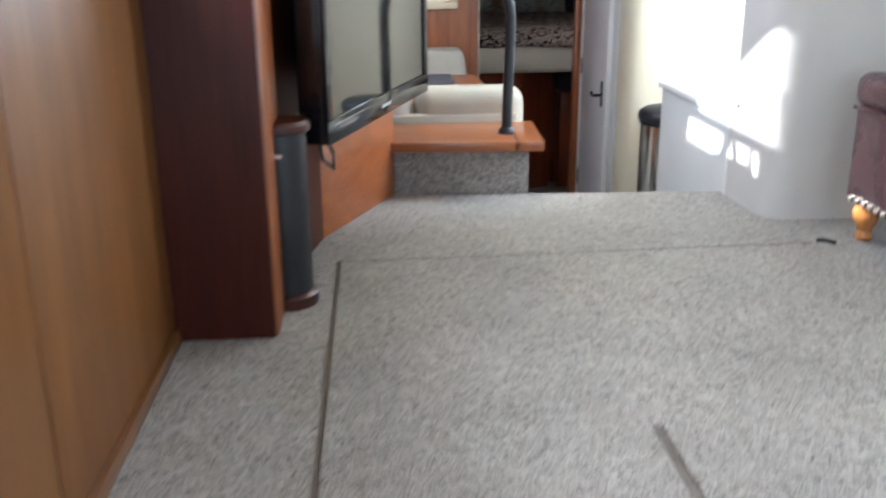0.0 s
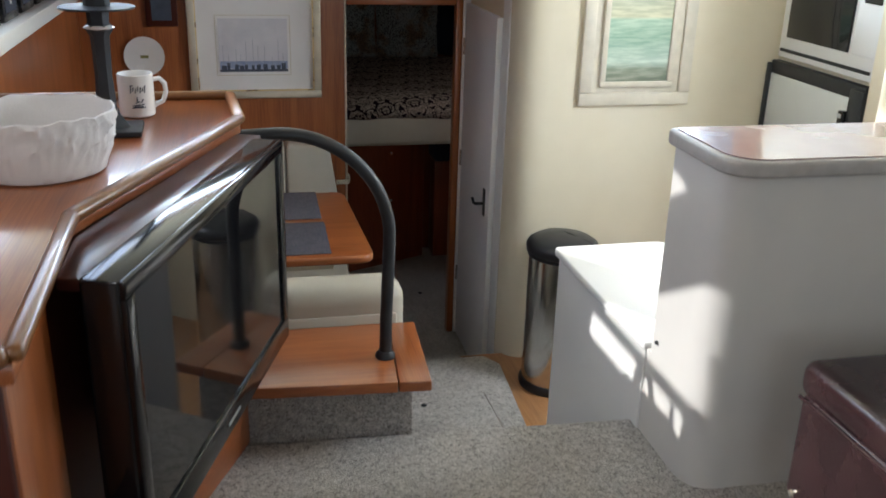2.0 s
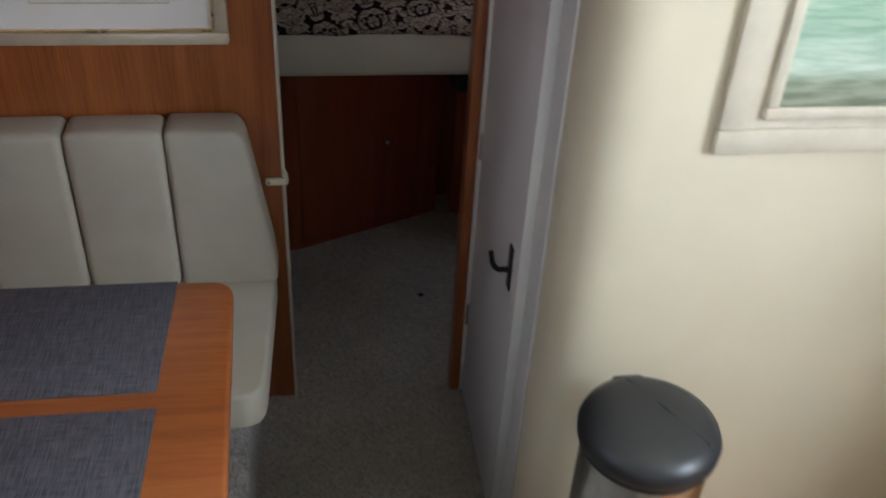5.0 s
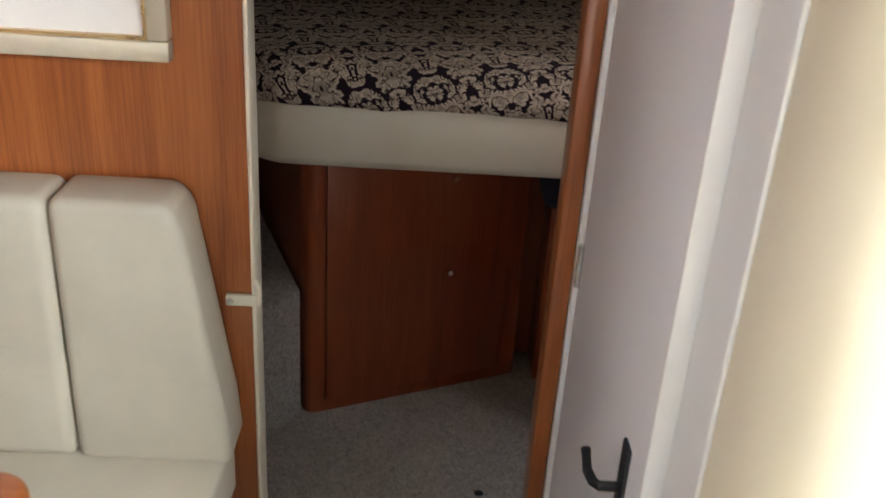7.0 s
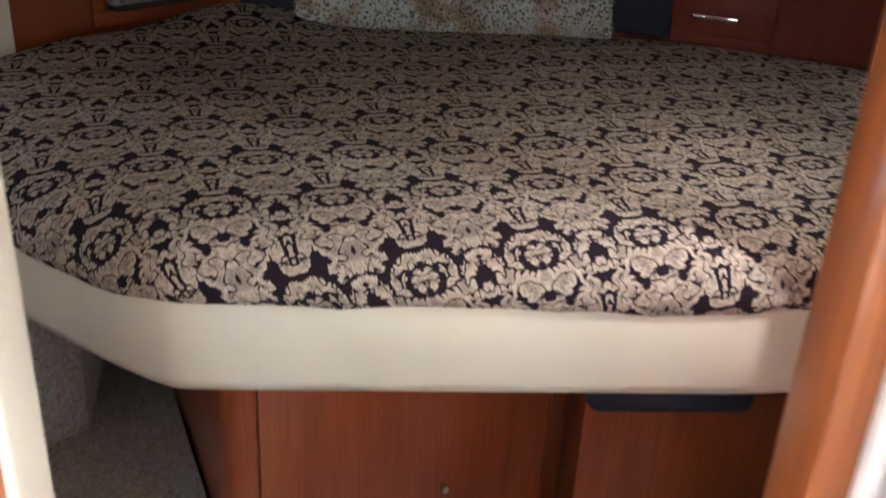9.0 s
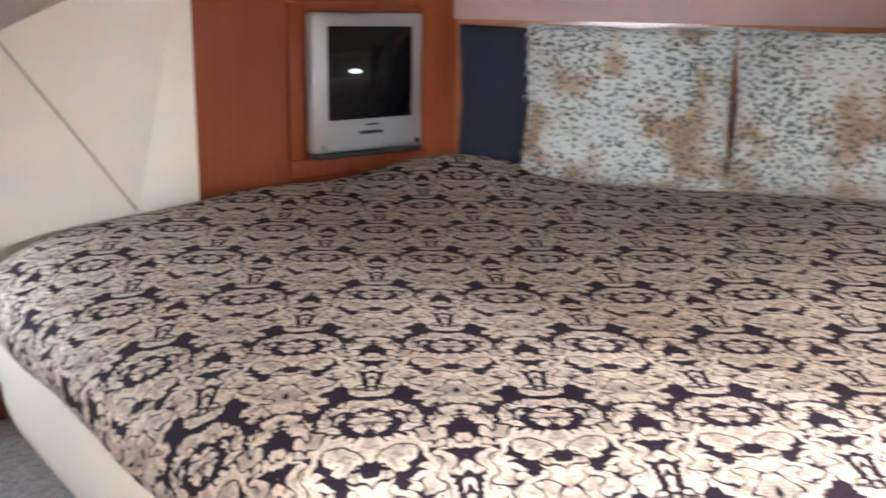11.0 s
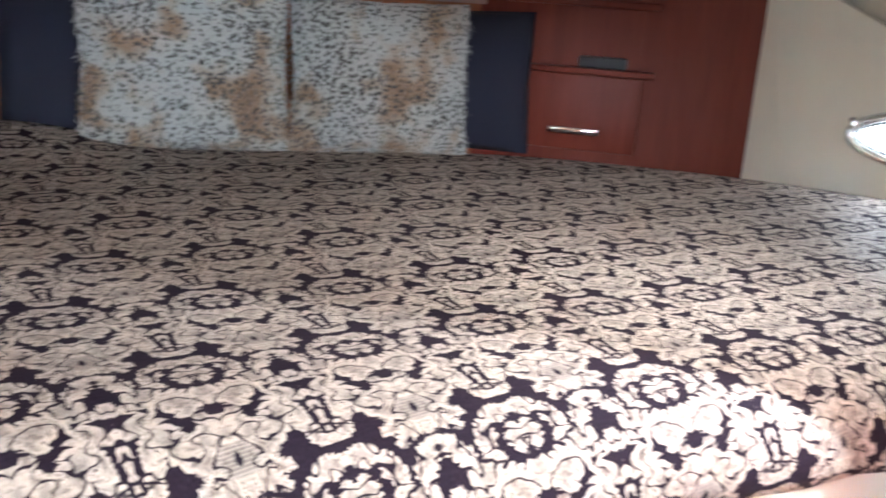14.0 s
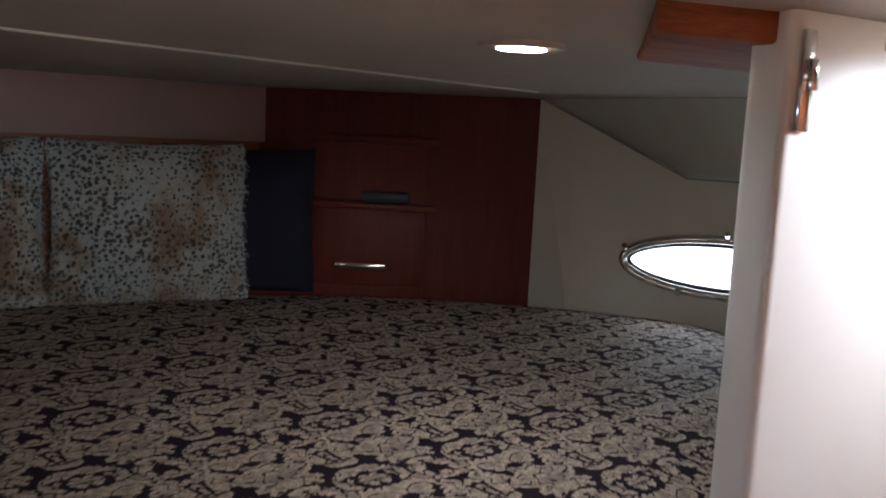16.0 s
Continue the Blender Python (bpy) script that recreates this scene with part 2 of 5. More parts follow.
def fur_print(name):
    """Pale fake fur with rows of small dark spots and a few tan patches, different on each pillow."""
    m, nt, bsdf = nodes_of(name)
    v = coords(nt)
    info, shift = nt.nodes.new("ShaderNodeObjectInfo"), nt.nodes.new("ShaderNodeVectorMath")
    shift.operation = "ADD"
    nt.links.new(v, shift.inputs[0])
    nt.links.new(info.outputs["Location"], shift.inputs[1])
    wob = mix(nt, 0.010, v, tex_sock(nt, v, 60), "ADD")
    vo = nt.nodes.new("ShaderNodeTexVoronoi")
    vo.inputs["Scale"].default_value, vo.inputs["Randomness"].default_value = 78, 0.8
    nt.links.new(wob, vo.inputs["Vector"])
    fade = ramp(nt, tex_noise(nt, shift.outputs[0], 6.0, 2), [(0.38, (0.27,) * 3), (0.62, (0.40,) * 3)])
    edge = calc(nt, "MULTIPLY", calc(nt, "SUBTRACT", vo.outputs["Distance"], fade), 9.0)
    spots = ramp(nt, edge, [(0.0, (0.035, 0.026, 0.022)), (1.0, (1, 1, 1))])
    ground = ramp(nt, tex_noise(nt, shift.outputs[0], 7.5, 2), [(0.50, (0.52, 0.53, 0.50)), (0.56, (0.46, 0.395, 0.31)), (0.63, (0.33, 0.20, 0.10)), (0.72, (0.24, 0.135, 0.065))])
    base = mix(nt, 1.0, ground, spots, "MULTIPLY")
    hair = tex_noise(nt, coords(nt, (260, 90, 60)), 1.0, 3)
    base = mix(nt, 0.14, base, ramp(nt, hair, [(0.35, (0.12, 0.10, 0.08)), (0.65, (0.80, 0.78, 0.74))]))
    nt.links.new(base, bsdf.inputs["Base Color"])
    bsdf.inputs["Roughness"].default_value = 0.9
    bsdf.inputs["Sheen Weight"].default_value = 0.4
    bump(nt, bsdf, hair, 0.8, 0.006)
    return m


def woven(name, c1, c2):
    m, nt, bsdf = nodes_of(name)
    a = tex_noise(nt, coords(nt, (18, 420, 1)), 1.0, 2)
    b = tex_noise(nt, coords(nt, (420, 18, 1)), 1.0, 2)
    t = calc(nt, "MULTIPLY", calc(nt, "ADD", a, b), 0.5)
    nt.links.new(ramp(nt, t, [(0.38, c1), (0.62, c2)]), bsdf.inputs["Base Color"])
    bsdf.inputs["Roughness"].default_value = 0.8
    bump(nt, bsdf, t, 0.6, 0.002)
    return m


def glow(name, color, strength):
    m, nt, bsdf = nodes_of(name)
    bsdf.inputs["Base Color"].default_value = (*color, 1)
    bsdf.inputs["Emission Color"].default_value = (*color, 1)
    bsdf.inputs["Emission Strength"].default_value = strength
    return m


def seascape(name, horizon, low, high):
    """A small painted sea: pale sky, green water with broken waves, a pebbly shore. Object z runs up the picture."""
    m, nt, bsdf = nodes_of(name)
    v = coords(nt)
    sep = nt.nodes.new("ShaderNodeSeparateXYZ")
    nt.links.new(v, sep.inputs[0])
    h = calc(nt, "DIVIDE", calc(nt, "SUBTRACT", sep.outputs[2], low), high - low)
    tone = ramp(nt, h, [(0.0, (0.16, 0.15, 0.10)), (0.14, (0.22, 0.24, 0.16)), (0.22, (0.55, 0.66, 0.55)), (0.45, (0.27, 0.43, 0.30)), (horizon, (0.42, 0.58, 0.42)), (horizon + 0.03, (0.66, 0.62, 0.40)), (1.0, (0.42, 0.44, 0.33))])
    wave = tex_noise(nt, coords(nt, (9, 9, 60)), 1.0, 4)
    nt.links.new(mix(nt, 0.24, tone, ramp(nt, wave, [(0.4, (0.12, 0.25, 0.18)), (0.62, (0.74, 0.80, 0.66))])), bsdf.inputs["Base Color"])
    bsdf.inputs["Roughness"].default_value = 0.4
    return m


CHERRY = ((0.15, 0.036, 0.010), (0.29, 0.080, 0.021), (0.42, 0.140, 0.040))
HONEY = ((0.105, 0.038, 0.009), (0.175, 0.068, 0.017), (0.24, 0.102, 0.029))
MAHOG = ((0.030, 0.0060, 0.0042), (0.050, 0.0105, 0.0065), (0.074, 0.017, 0.0095))
cherry_z, cherry_y, cherry_x = wood("cherry_upright", *CHERRY, "z"), wood("cherry_lengthwise", *CHERRY, "y"), wood("cherry_across", *CHERRY, "x")
honey_z, honey_y = wood("honey_wood_upright", *HONEY, "z", 0.40, 0.05, 0.3), wood("honey_wood_lengthwise", *HONEY, "y")
mahog_z, mahog_y = wood("red_mahogany_upright", *MAHOG, "z", 0.46, 0.0, 0.18), wood("red_mahogany_lengthwise", *MAHOG, "y", 0.36)
berth_z = wood("berth_cherry", (0.13, 0.024, 0.009), (0.235, 0.049, 0.016), (0.33, 0.082, 0.027), "z")
cabin_cherry = wood("satin_red_cherry", (0.185, 0.040, 0.014), (0.255, 0.058, 0.019), (0.315, 0.080, 0.026), "z", 0.5, 0.0, 0.3)
# Darker copy of the cabin cherry: the starboard side's shade is in the colour
cabin_shaded = wood("satin_shaded_cherry", (0.10, 0.016, 0.009), (0.145, 0.026, 0.014), (0.19, 0.038, 0.019), "z", 0.5, 0.0, 0.25)
top_gloss = wood("glossy_counter_cherry", *CHERRY, "y", 0.28, 0.45)
teak_floor = wood("galley_floor_wood", (0.20, 0.085, 0.03), (0.36, 0.17, 0.065), (0.48, 0.25, 0.11), "y", 0.35)
carpet_salon = carpet("speckled_loop_carpet", [(0.08, (0.13, 0.110, 0.095)), (0.28, (0.44, 0.40, 0.36)), (0.62, (0.64, 0.595, 0.55)), (0.95, (0.80, 0.76, 0.72))], 190)
# Darker copy of the loop carpet: shade of upright faces in its colour
carpet_shaded = carpet("speckled_loop_carpet_shaded", [(0.10, (0.10, 0.085, 0.07)), (0.36, (0.32, 0.285, 0.25)), (0.68, (0.48, 0.435, 0.39)), (0.95, (0.66, 0.61, 0.56))], 200)
carpet_low = carpet("grey_cut_pile_carpet", [(0.10, (0.20, 0.172, 0.15)), (0.35, (0.46, 0.42, 0.38)), (0.70, (0.62, 0.575, 0.53)), (0.95, (0.76, 0.71, 0.67))], 200)
gelcoat = plain("white_laminate", (0.72, 0.72, 0.70), (0.78, 0.77, 0.75), 0.38, 3, 60, 0.06)
cream = plain("cream_vinyl", (0.70, 0.63, 0.47), (0.76, 0.69, 0.53), 0.55, 2.5, 160, 0.18, dist=0.001)
cream_hull = plain("cream_hull_liner", (0.74, 0.71, 0.60), (0.80, 0.77, 0.66), 0.6, 2.5, 180, 0.2, dist=0.001)
headliner = plain("taupe_headliner", (0.46, 0.40, 0.33), (0.52, 0.46, 0.38), 0.8, 3, 200, 0.2)
door_white = plain("white_door_laminate", (0.70, 0.69, 0.70), (0.76, 0.75, 0.76), 0.42, 3, 80, 0.05)
# White laminate made greyer, so the bar's shade sits in its colour
bar_shaded = plain("shaded_white_laminate", (0.54, 0.525, 0.50), (0.60, 0.58, 0.55), 0.42, 3, 60, 0.06)
vinyl = plain("beige_vinyl", (0.40, 0.365, 0.295), (0.46, 0.425, 0.345), 0.48, 5, 220, 0.25, dist=0.001)
vinyl_white = plain("ivory_vinyl", (0.66, 0.61, 0.50), (0.72, 0.67, 0.56), 0.45, 4, 220, 0.2, dist=0.001)
mauve = plain("mauve_laminate", (0.30, 0.21, 0.20), (0.33, 0.235, 0.22), 0.22, 5, 140, 0.03, coat=0.5)
grey_edge = plain("grey_solid_edge", (0.36, 0.34, 0.32), (0.44, 0.42, 0.40), 0.4, 30, 160, 0.05)
black_gloss = plain("black_gloss_plastic", (0.004, 0.004, 0.005), (0.007, 0.007, 0.008), 0.13, 4, 120, 0.0)
black_screen = plain("black_glass_screen", (0.006, 0.006, 0.007), (0.010, 0.010, 0.011), 0.05, 3, 60, 0.0)
black_satin = plain("black_satin_plastic", (0.012, 0.013, 0.016), (0.022, 0.023, 0.026), 0.42, 8, 200, 0.1)
steel = plain("polished_steel", (0.55, 0.54, 0.52), (0.62, 0.61, 0.59), 0.16, 12, 90, 0.03, metal=1.0)
chrome = plain("chrome", (0.66, 0.66, 0.66), (0.72, 0.72, 0.72), 0.12, 12, 60, 0.0, metal=1.0)
silver = plain("silver_plastic", (0.42, 0.44, 0.47), (0.48, 0.50, 0.53), 0.34, 6, 90, 0.03, metal=0.35)
leather = plain("oxblood_leather", (0.017, 0.0080, 0.0095), (0.030, 0.0125, 0.0135), 0.27, 7, 150, 0.35, coat=0.15)
brass = plain("brass_nails", (0.75, 0.70, 0.60), (0.82, 0.76, 0.64), 0.25, 9, 60, 0.0, metal=0.9)
amber_wood = wood("turned_amber_wood", (0.30, 0.10, 0.02), (0.48, 0.19, 0.05), (0.62, 0.28, 0.08), "z", 0.25, 0.4)
ceramic = plain("white_ceramic", (0.70, 0.68, 0.66), (0.76, 0.74, 0.72), 0.22, 5, 60, 0.0)
fabric_bowl = plain("white_pleated_cloth", (0.66, 0.63, 0.62), (0.74, 0.71, 0.70), 0.8, 9, 180, 0.3)
iron = plain("dark_iron", (0.008, 0.009, 0.012), (0.016, 0.017, 0.022), 0.65, 9, 120, 0.25, metal=0.2)
navy = plain("navy_cotton", (0.010, 0.011, 0.024), (0.016, 0.017, 0.034), 0.9, 8, 260, 0.4)
fridge_white = plain("fridge_panel_white", (0.60, 0.62, 0.60), (0.66, 0.68, 0.66), 0.35, 3, 60, 0.04)
pink_wall = plain("pink_head_panel", (0.38, 0.225, 0.20), (0.43, 0.265, 0.235), 0.6, 3, 120, 0.1)
champagne = plain("champagne_frame", (0.52, 0.46, 0.35), (0.62, 0.55, 0.43), 0.36, 14, 120, 0.1, metal=0.35)
pale_frame = plain("whitewashed_frame", (0.58, 0.53, 0.42), (0.68, 0.62, 0.50), 0.5, 14, 140, 0.2)
paper = plain("picture_mat_paper", (0.72, 0.69, 0.66), (0.77, 0.74, 0.71), 0.7, 4, 120, 0.05)
ink = plain("dark_ink", (0.03, 0.04, 0.06), (0.06, 0.07, 0.10), 0.6, 20, 120, 0.0)
pale_ink = plain("faded_ink", (0.22, 0.22, 0.26), (0.30, 0.30, 0.34), 0.6, 20, 120, 0.0)
gilt = plain("gilt_lip", (0.62, 0.46, 0.22), (0.72, 0.56, 0.30), 0.3, 14, 90, 0.0, metal=0.8)
pale_sky = plain("pale_print_sky", (0.52, 0.50, 0.53), (0.64, 0.61, 0.62), 0.5, 8, 60, 0.0)
damask, fur = brocade("plum_and_gold_damask"), fur_print("spotted_fake_fur")
mat_weave = woven("grey_woven_placemat", (0.030, 0.028, 0.038), (0.105, 0.098, 0.115))
daylight = glow("bright_daylight", (0.95, 0.98, 1.0), 0.6)
lamp_glow = glow("lit_lamp_lens", (1.0, 0.86, 0.66), 8.0)

# ---- building helpers ----
def thing(name, place, label="", category="", group="", kind=""):
    ob = new(name)
    ob.empty_display_size = 0.1
    ob.location = place
    return tagged(ob, label, category, group, kind)


def world_place(ob):
    p = Vector(ob.location)
    while ob.parent:
        ob = ob.parent
        p += Vector(ob.location)
    return p


def part(name, bm, material, parent=None, label="", bevel=0.0, seg=2, smooth=40):
    """Links a bmesh, built in world metres, as one mesh object under a thing or a part."""
    bm.normal_update()
    if bevel:
        sharp = [e for e in bm.edges if len(e.link_faces) == 2 and e.calc_face_angle(0) > radians(25)]
        bmesh.ops.bevel(bm, geom=sharp, offset=bevel, segments=seg, profile=0.5, affect="EDGES", clamp_overlap=True)
    bmesh.ops.recalc_face_normals(bm, faces=bm.faces)
    if parent is not None:
        bmesh.ops.translate(bm, verts=bm.verts, vec=-world_place(parent))
    me = bpy.data.meshes.new(name)
    bm.to_mesh(me)
    bm.free()
    me.materials.append(material)
    me.polygons.foreach_set("use_smooth", [True] * len(me.polygons))
    me.set_sharp_from_angle(angle=radians(smooth))
    ob = new(name, me)
    if parent is not None:
        ob.parent = parent
    if label:
        ob["label"] = label
    return ob


def box(x0, y0, z0, x1, y1, z1, bm=None):
    bm = bm or bmesh.new()
    vs = [bm.verts.new((x, y, z)) for z in (z0, z1) for x, y in ((x0, y0), (x1, y0), (x1, y1), (x0, y1))]
    for f in ((3, 2, 1, 0), (4, 5, 6, 7), (0, 1, 5, 4), (1, 2, 6, 5), (2, 3, 7, 6), (3, 0, 4, 7)):
        bm.faces.new([vs[i] for i in f])
    return bm


def prism(poly, z0, z1, bm=None):
    """An upright prism over a plan outline."""
    bm = bm or bmesh.new()
    lo, hi = [bm.verts.new((x, y, z0)) for x, y in poly], [bm.verts.new((x, y, z1)) for x, y in poly]
    bm.faces.new(lo[::-1])
    bm.faces.new(hi)
    for i in range(len(poly)):
        j = (i + 1) % len(poly)
        bm.faces.new((lo[i], lo[j], hi[j], hi[i]))
    return bm


def slab(a, b, z0, z1, thick, side=1, bm=None):
    """An upright slab from plan point a to b, its thickness to one side."""
    a, b = Vector(a), Vector(b)
    n = Vector((b.y - a.y, a.x - b.x)).normalized() * thick * side
    return prism([a, b, b + n, a + n], z0, z1, bm)


def turned(profile, cx, cy, n=32, bm=None):
    """A lathe body from (radius, height) pairs."""
    bm = bm or bmesh.new()
    rings = [[bm.verts.new((cx + r * math.cos(2 * math.pi * i / n), cy + r * math.sin(2 * math.pi * i / n), z)) for i in range(n)] for r, z in profile]
    for a, b in zip(rings, rings[1:]):
        for i in range(n):
            bm.faces.new((a[i], a[(i + 1) % n], b[(i + 1) % n], b[i]))
    bm.faces.new(rings[0][::-1])
    bm.faces.new(rings[-1])
    return bm


def tube(points, radius, n=14, bm=None):
    """A round bar along a line of points."""
    bm = bm or bmesh.new()
    pts = [Vector(p) for p in points]
    rings = []
    for i, p in enumerate(pts):
        d = (pts[min(i + 1, len(pts) - 1)] - pts[max(i - 1, 0)]).normalized()
        side = d.cross(Vector((0.13, 0.97, 0.2))).normalized()
        up = side.cross(d)
        rings.append([bm.verts.new(p + radius * (math.cos(2 * math.pi * k / n) * side + math.sin(2 * math.pi * k / n) * up)) for k in range(n)])
    for a, b in zip(rings, rings[1:]):
        for k in range(n):
            bm.faces.new((a[k], a[(k + 1) % n], b[(k + 1) % n], b[k]))
    bm.faces.new(rings[0][::-1])
    bm.faces.new(rings[-1])
    return bm


def softened(poly, times=3, amount=0.25):
    """Corners of a closed outline cut off again and again, to round them."""
    for _ in range(times):
        out = []
        for i, p in enumerate(poly):
            q = poly[(i + 1) % len(poly)]
            out += [(p[0] + amount * (q[0] - p[0]), p[1] + amount * (q[1] - p[1])), (q[0] + amount * (p[0] - q[0]), q[1] + amount * (p[1] - q[1]))]
        poly = out
    return poly


def rounded(poly, radii, n=6):
    """A closed outline with each corner rounded by its own radius."""
    out = []
    for i, p in enumerate(poly):
        r = radii[i] if isinstance(radii, (list, tuple)) else radii
        p, a, b = Vector(p), Vector(poly[i - 1]), Vector(poly[(i + 1) % len(poly)])
        if not r:
            out.append((p.x, p.y))
            continue
        u, w = (a - p).normalized(), (b - p).normalized()
        s, e = p + u * r, p + w * r
        for k in range(n + 1):
            t = k / n
            q = s * (1 - t) ** 2 + p * 2 * t * (1 - t) + e * t**2
            out.append((q.x, q.y))
    return out


def pillow(cx, cy, cz, w, h, d, lean=0.0, turn=0.0, puff=2.4, n=22, ears=0.04, rough=0.0):
    """A stuffed square cushion standing on its edge, with pulled-out corners."""
    bm = bmesh.new()
    grid = {}
    for s in (-1, 1):
        for i in range(n + 1):
            for j in range(n + 1):
                u, v = 2 * i / n - 1, 2 * j / n - 1
                rim = max(abs(u), abs(v))
                if s == 1 and rim == 1:
                    grid[s, i, j] = grid[-1, i, j]
                    continue
                fat = max(0.0, (1 - abs(u) ** puff) * (1 - abs(v) ** puff)) ** 0.55
                pinch = 1 - ears * (1 - (abs(u * v)) ** 0.8) * (rim**4)
                p = Vector((u * w / 2 * pinch, s * d / 2 * fat, v * h / 2 * pinch))
                if rough:
                    p += Vector((noise.noise(p * 40), noise.noise(p * 40 + Vector((9, 0, 0))), noise.noise(p * 40 + Vector((0, 7, 0))))) * rough
                grid[s, i, j] = bm.verts.new(p)
    for s in (-1, 1):
        for i in range(n):
            for j in range(n):
                q = [grid[s, i, j], grid[s, i + 1, j], grid[s, i + 1, j + 1], grid[s, i, j + 1]]
                bm.faces.new(q if s == -1 else q[::-1])
    bmesh.ops.transform(bm, matrix=pose(cx, cy, cz, lean, 0, turn), verts=bm.verts)
    return bm


# ---- setting: floors ----
S0, LAND, LOW = 0.0, -0.65, -0.98
floor = tagged(part("floor", prism([(-1.1, -2.6), (3.3, -2.6), (3.3, 2.92), (1.30, 2.968), (0.62, 3.0), (-1.1, 3.06)], S0 - 0.10, S0), carpet_salon, bevel=0.018, seg=3), "speckled beige loop-pile carpet on the salon floor", "carpet", kind="structure")
tagged(part("floor_hatch_panel", prism([(-0.02, -0.6), (1.29, -0.6), (1.34, 2.31), (-0.02, 2.27)], S0 - 0.004, S0 + 0.010), carpet_salon, bevel=0.006), "raised carpeted hatch panel in the salon floor", "floor hatch", kind="structure")
seam_dark = plain("carpet_seam_shadow", (0.14, 0.12, 0.105), (0.21, 0.185, 0.165), 0.95, 60, 200, 0.4)
tagged(part("floor_seam", prism([(-0.032, 2.275), (1.345, 2.318), (1.345, 2.333), (-0.032, 2.290)], S0 - 0.002, S0 + 0.003), seam_dark), "dark joint in the salon carpet", "carpet seam", kind="structure")
tagged(part("floor_seam_side", prism([(-0.030, -0.6), (-0.021, -0.6), (-0.021, 2.288), (-0.030, 2.288)], S0 - 0.002, S0 + 0.003), seam_dark), "dark joint in the salon carpet", "carpet seam", kind="structure")
tagged(part("floor_mat_joint", prism([(0.562, -0.6), (0.583, -0.6), (0.583, 1.279), (0.80, 1.262), (0.80, 1.270), (0.568, 1.294)], S0 + 0.008, S0 + 0.0125), seam_dark), "dark joint round the access panel", "carpet seam", kind="structure")
tagged(part("floor_mat_panel", prism([(0.583, -0.6), (1.6, -0.6), (1.6, 1.20), (0.583, 1.281)], S0 + 0.004, S0 + 0.022), carpet_salon, bevel=0.006), "low carpeted access panel on the salon floor", "floor hatch", kind="structure")
tagged(part("wall_step_riser", prism([(-1.1, 3.0), (0.62, 2.97), (1.3, 2.935), (1.3, 2.96), (0.62, 2.995), (-1.1, 3.05)], LAND - 0.05, S0 - 0.1), carpet_shaded), "carpeted riser below the salon floor edge", "riser", kind="structure")
landing = tagged(part("floor_landing", prism([(0.62, 2.9), (1.25, 2.9), (1.36, 4.56), (1.30, 4.66), (0.55, 4.66), (-1.2, 4.66), (-1.2, 2.9)], LAND - 0.33, LAND), carpet_salon, bevel=0.012), "speckled carpet landing between salon and cabin", "carpet", kind="structure")
tagged(part("floor_landing_joint", prism([(0.70, 3.0), (1.238, 3.0), (1.208, 4.291), (0.66, 4.309)], LAND - 0.002, LAND + 0.0025), seam_dark), "dark joint round the landing hatch", "carpet seam", kind="structure")
tagged(part("floor_landing_panel", prism([(0.70, 3.0), (1.229, 3.0), (1.199, 4.282), (0.66, 4.300)], LAND - 0.004, LAND + 0.012), carpet_salon, bevel=0.006), "inset carpet hatch panel on the landing", "floor hatch", kind="structure")
tagged(part("floor_galley", box(1.20, 2.85, LAND - 0.15, 3.3, 4.75, LAND - 0.045), teak_floor), "warm wooden plank floor in the galley", "floor", kind="structure")
tagged(part("floor_lower", box(-1.3, 4.60, LOW - 0.1, 4.2, 9.0, LOW), carpet_low), "grey-beige cut-pile carpet in the forward cabin", "carpet", kind="structure")
tagged(part("floor_dinette_edge", box(-1.2, 4.655, LOW, 0.60, 5.62, LAND), carpet_shaded), "carpeted plinth under the dinette", "plinth", kind="structure")

# ---- setting: walls ----
def opening_wall(name, x0, x1, y0, y1, z0, z1, holes, material, along="y", label=""):
    """A wall with rectangular openings cut through; holes are (from, to, low, high) along the wall."""
    bm = bmesh.new()
    cuts = sorted({y0, y1, *[h[0] for h in holes], *[h[1] for h in holes]}) if along == "y" else sorted({x0, x1, *[h[0] for h in holes], *[h[1] for h in holes]})
    for a, b in zip(cuts, cuts[1:]):
        spans = [(z0, z1)]
        for h in holes:
            if h[0] <= a and b <= h[1]:
                spans = [(z0, h[2]), (h[3], z1)]
        for lo, hi in spans:
            if hi - lo > 1e-4:
                if along == "y":
                    box(x0, a, lo, x1, b, hi, bm)
                else:
                    box(a, y0, lo, b, y1, hi, bm)
    bmesh.ops.remove_doubles(bm, verts=bm.verts, dist=1e-5)
    return tagged(part(name, bm, material), label, "wall", kind="structure")


opening_wall("wall_port", -1.15, -1.05, -2.6, 2.3, -1.0, 2.34, [], cherry_z, "y", "cherry-panelled side wall")
opening_wall("wall_port_forward", -1.15, -1.05, 2.3, 5.62, -1.0, 1.36, [], cherry_z, "y", "cherry-panelled lower side wall")
# Unseen upper wall, set and opened so the sun reaches bar and ottoman
opening_wall("wall_port_upper", -0.72, -0.632, 2.3, 5.62, 1.38, 2.34, [(2.38, 3.0, 1.60, 2.06), (3.02, 4.42, 1.42, 2.335)], cream, "y", "cream upper side wall with swept windows")
tagged(part("wall_port_return", box(-1.05, 2.26, 1.38, -0.632, 2.298, 2.34), cream), "cream return of the upper side wall", "wall", kind="structure")
tagged(part("ceiling_side_deck", box(-1.15, 2.30, 1.36, -0.632, 5.62, 1.379), cream), "cream underside of the side deck", "ceiling", kind="structure")
opening_wall("wall_starboard", 3.25, 3.35, -2.6, 5.66, -1.0, 2.34, [(-0.6, 3.75, 1.36, 1.90)], cream, "y", "cream side wall with a long window")
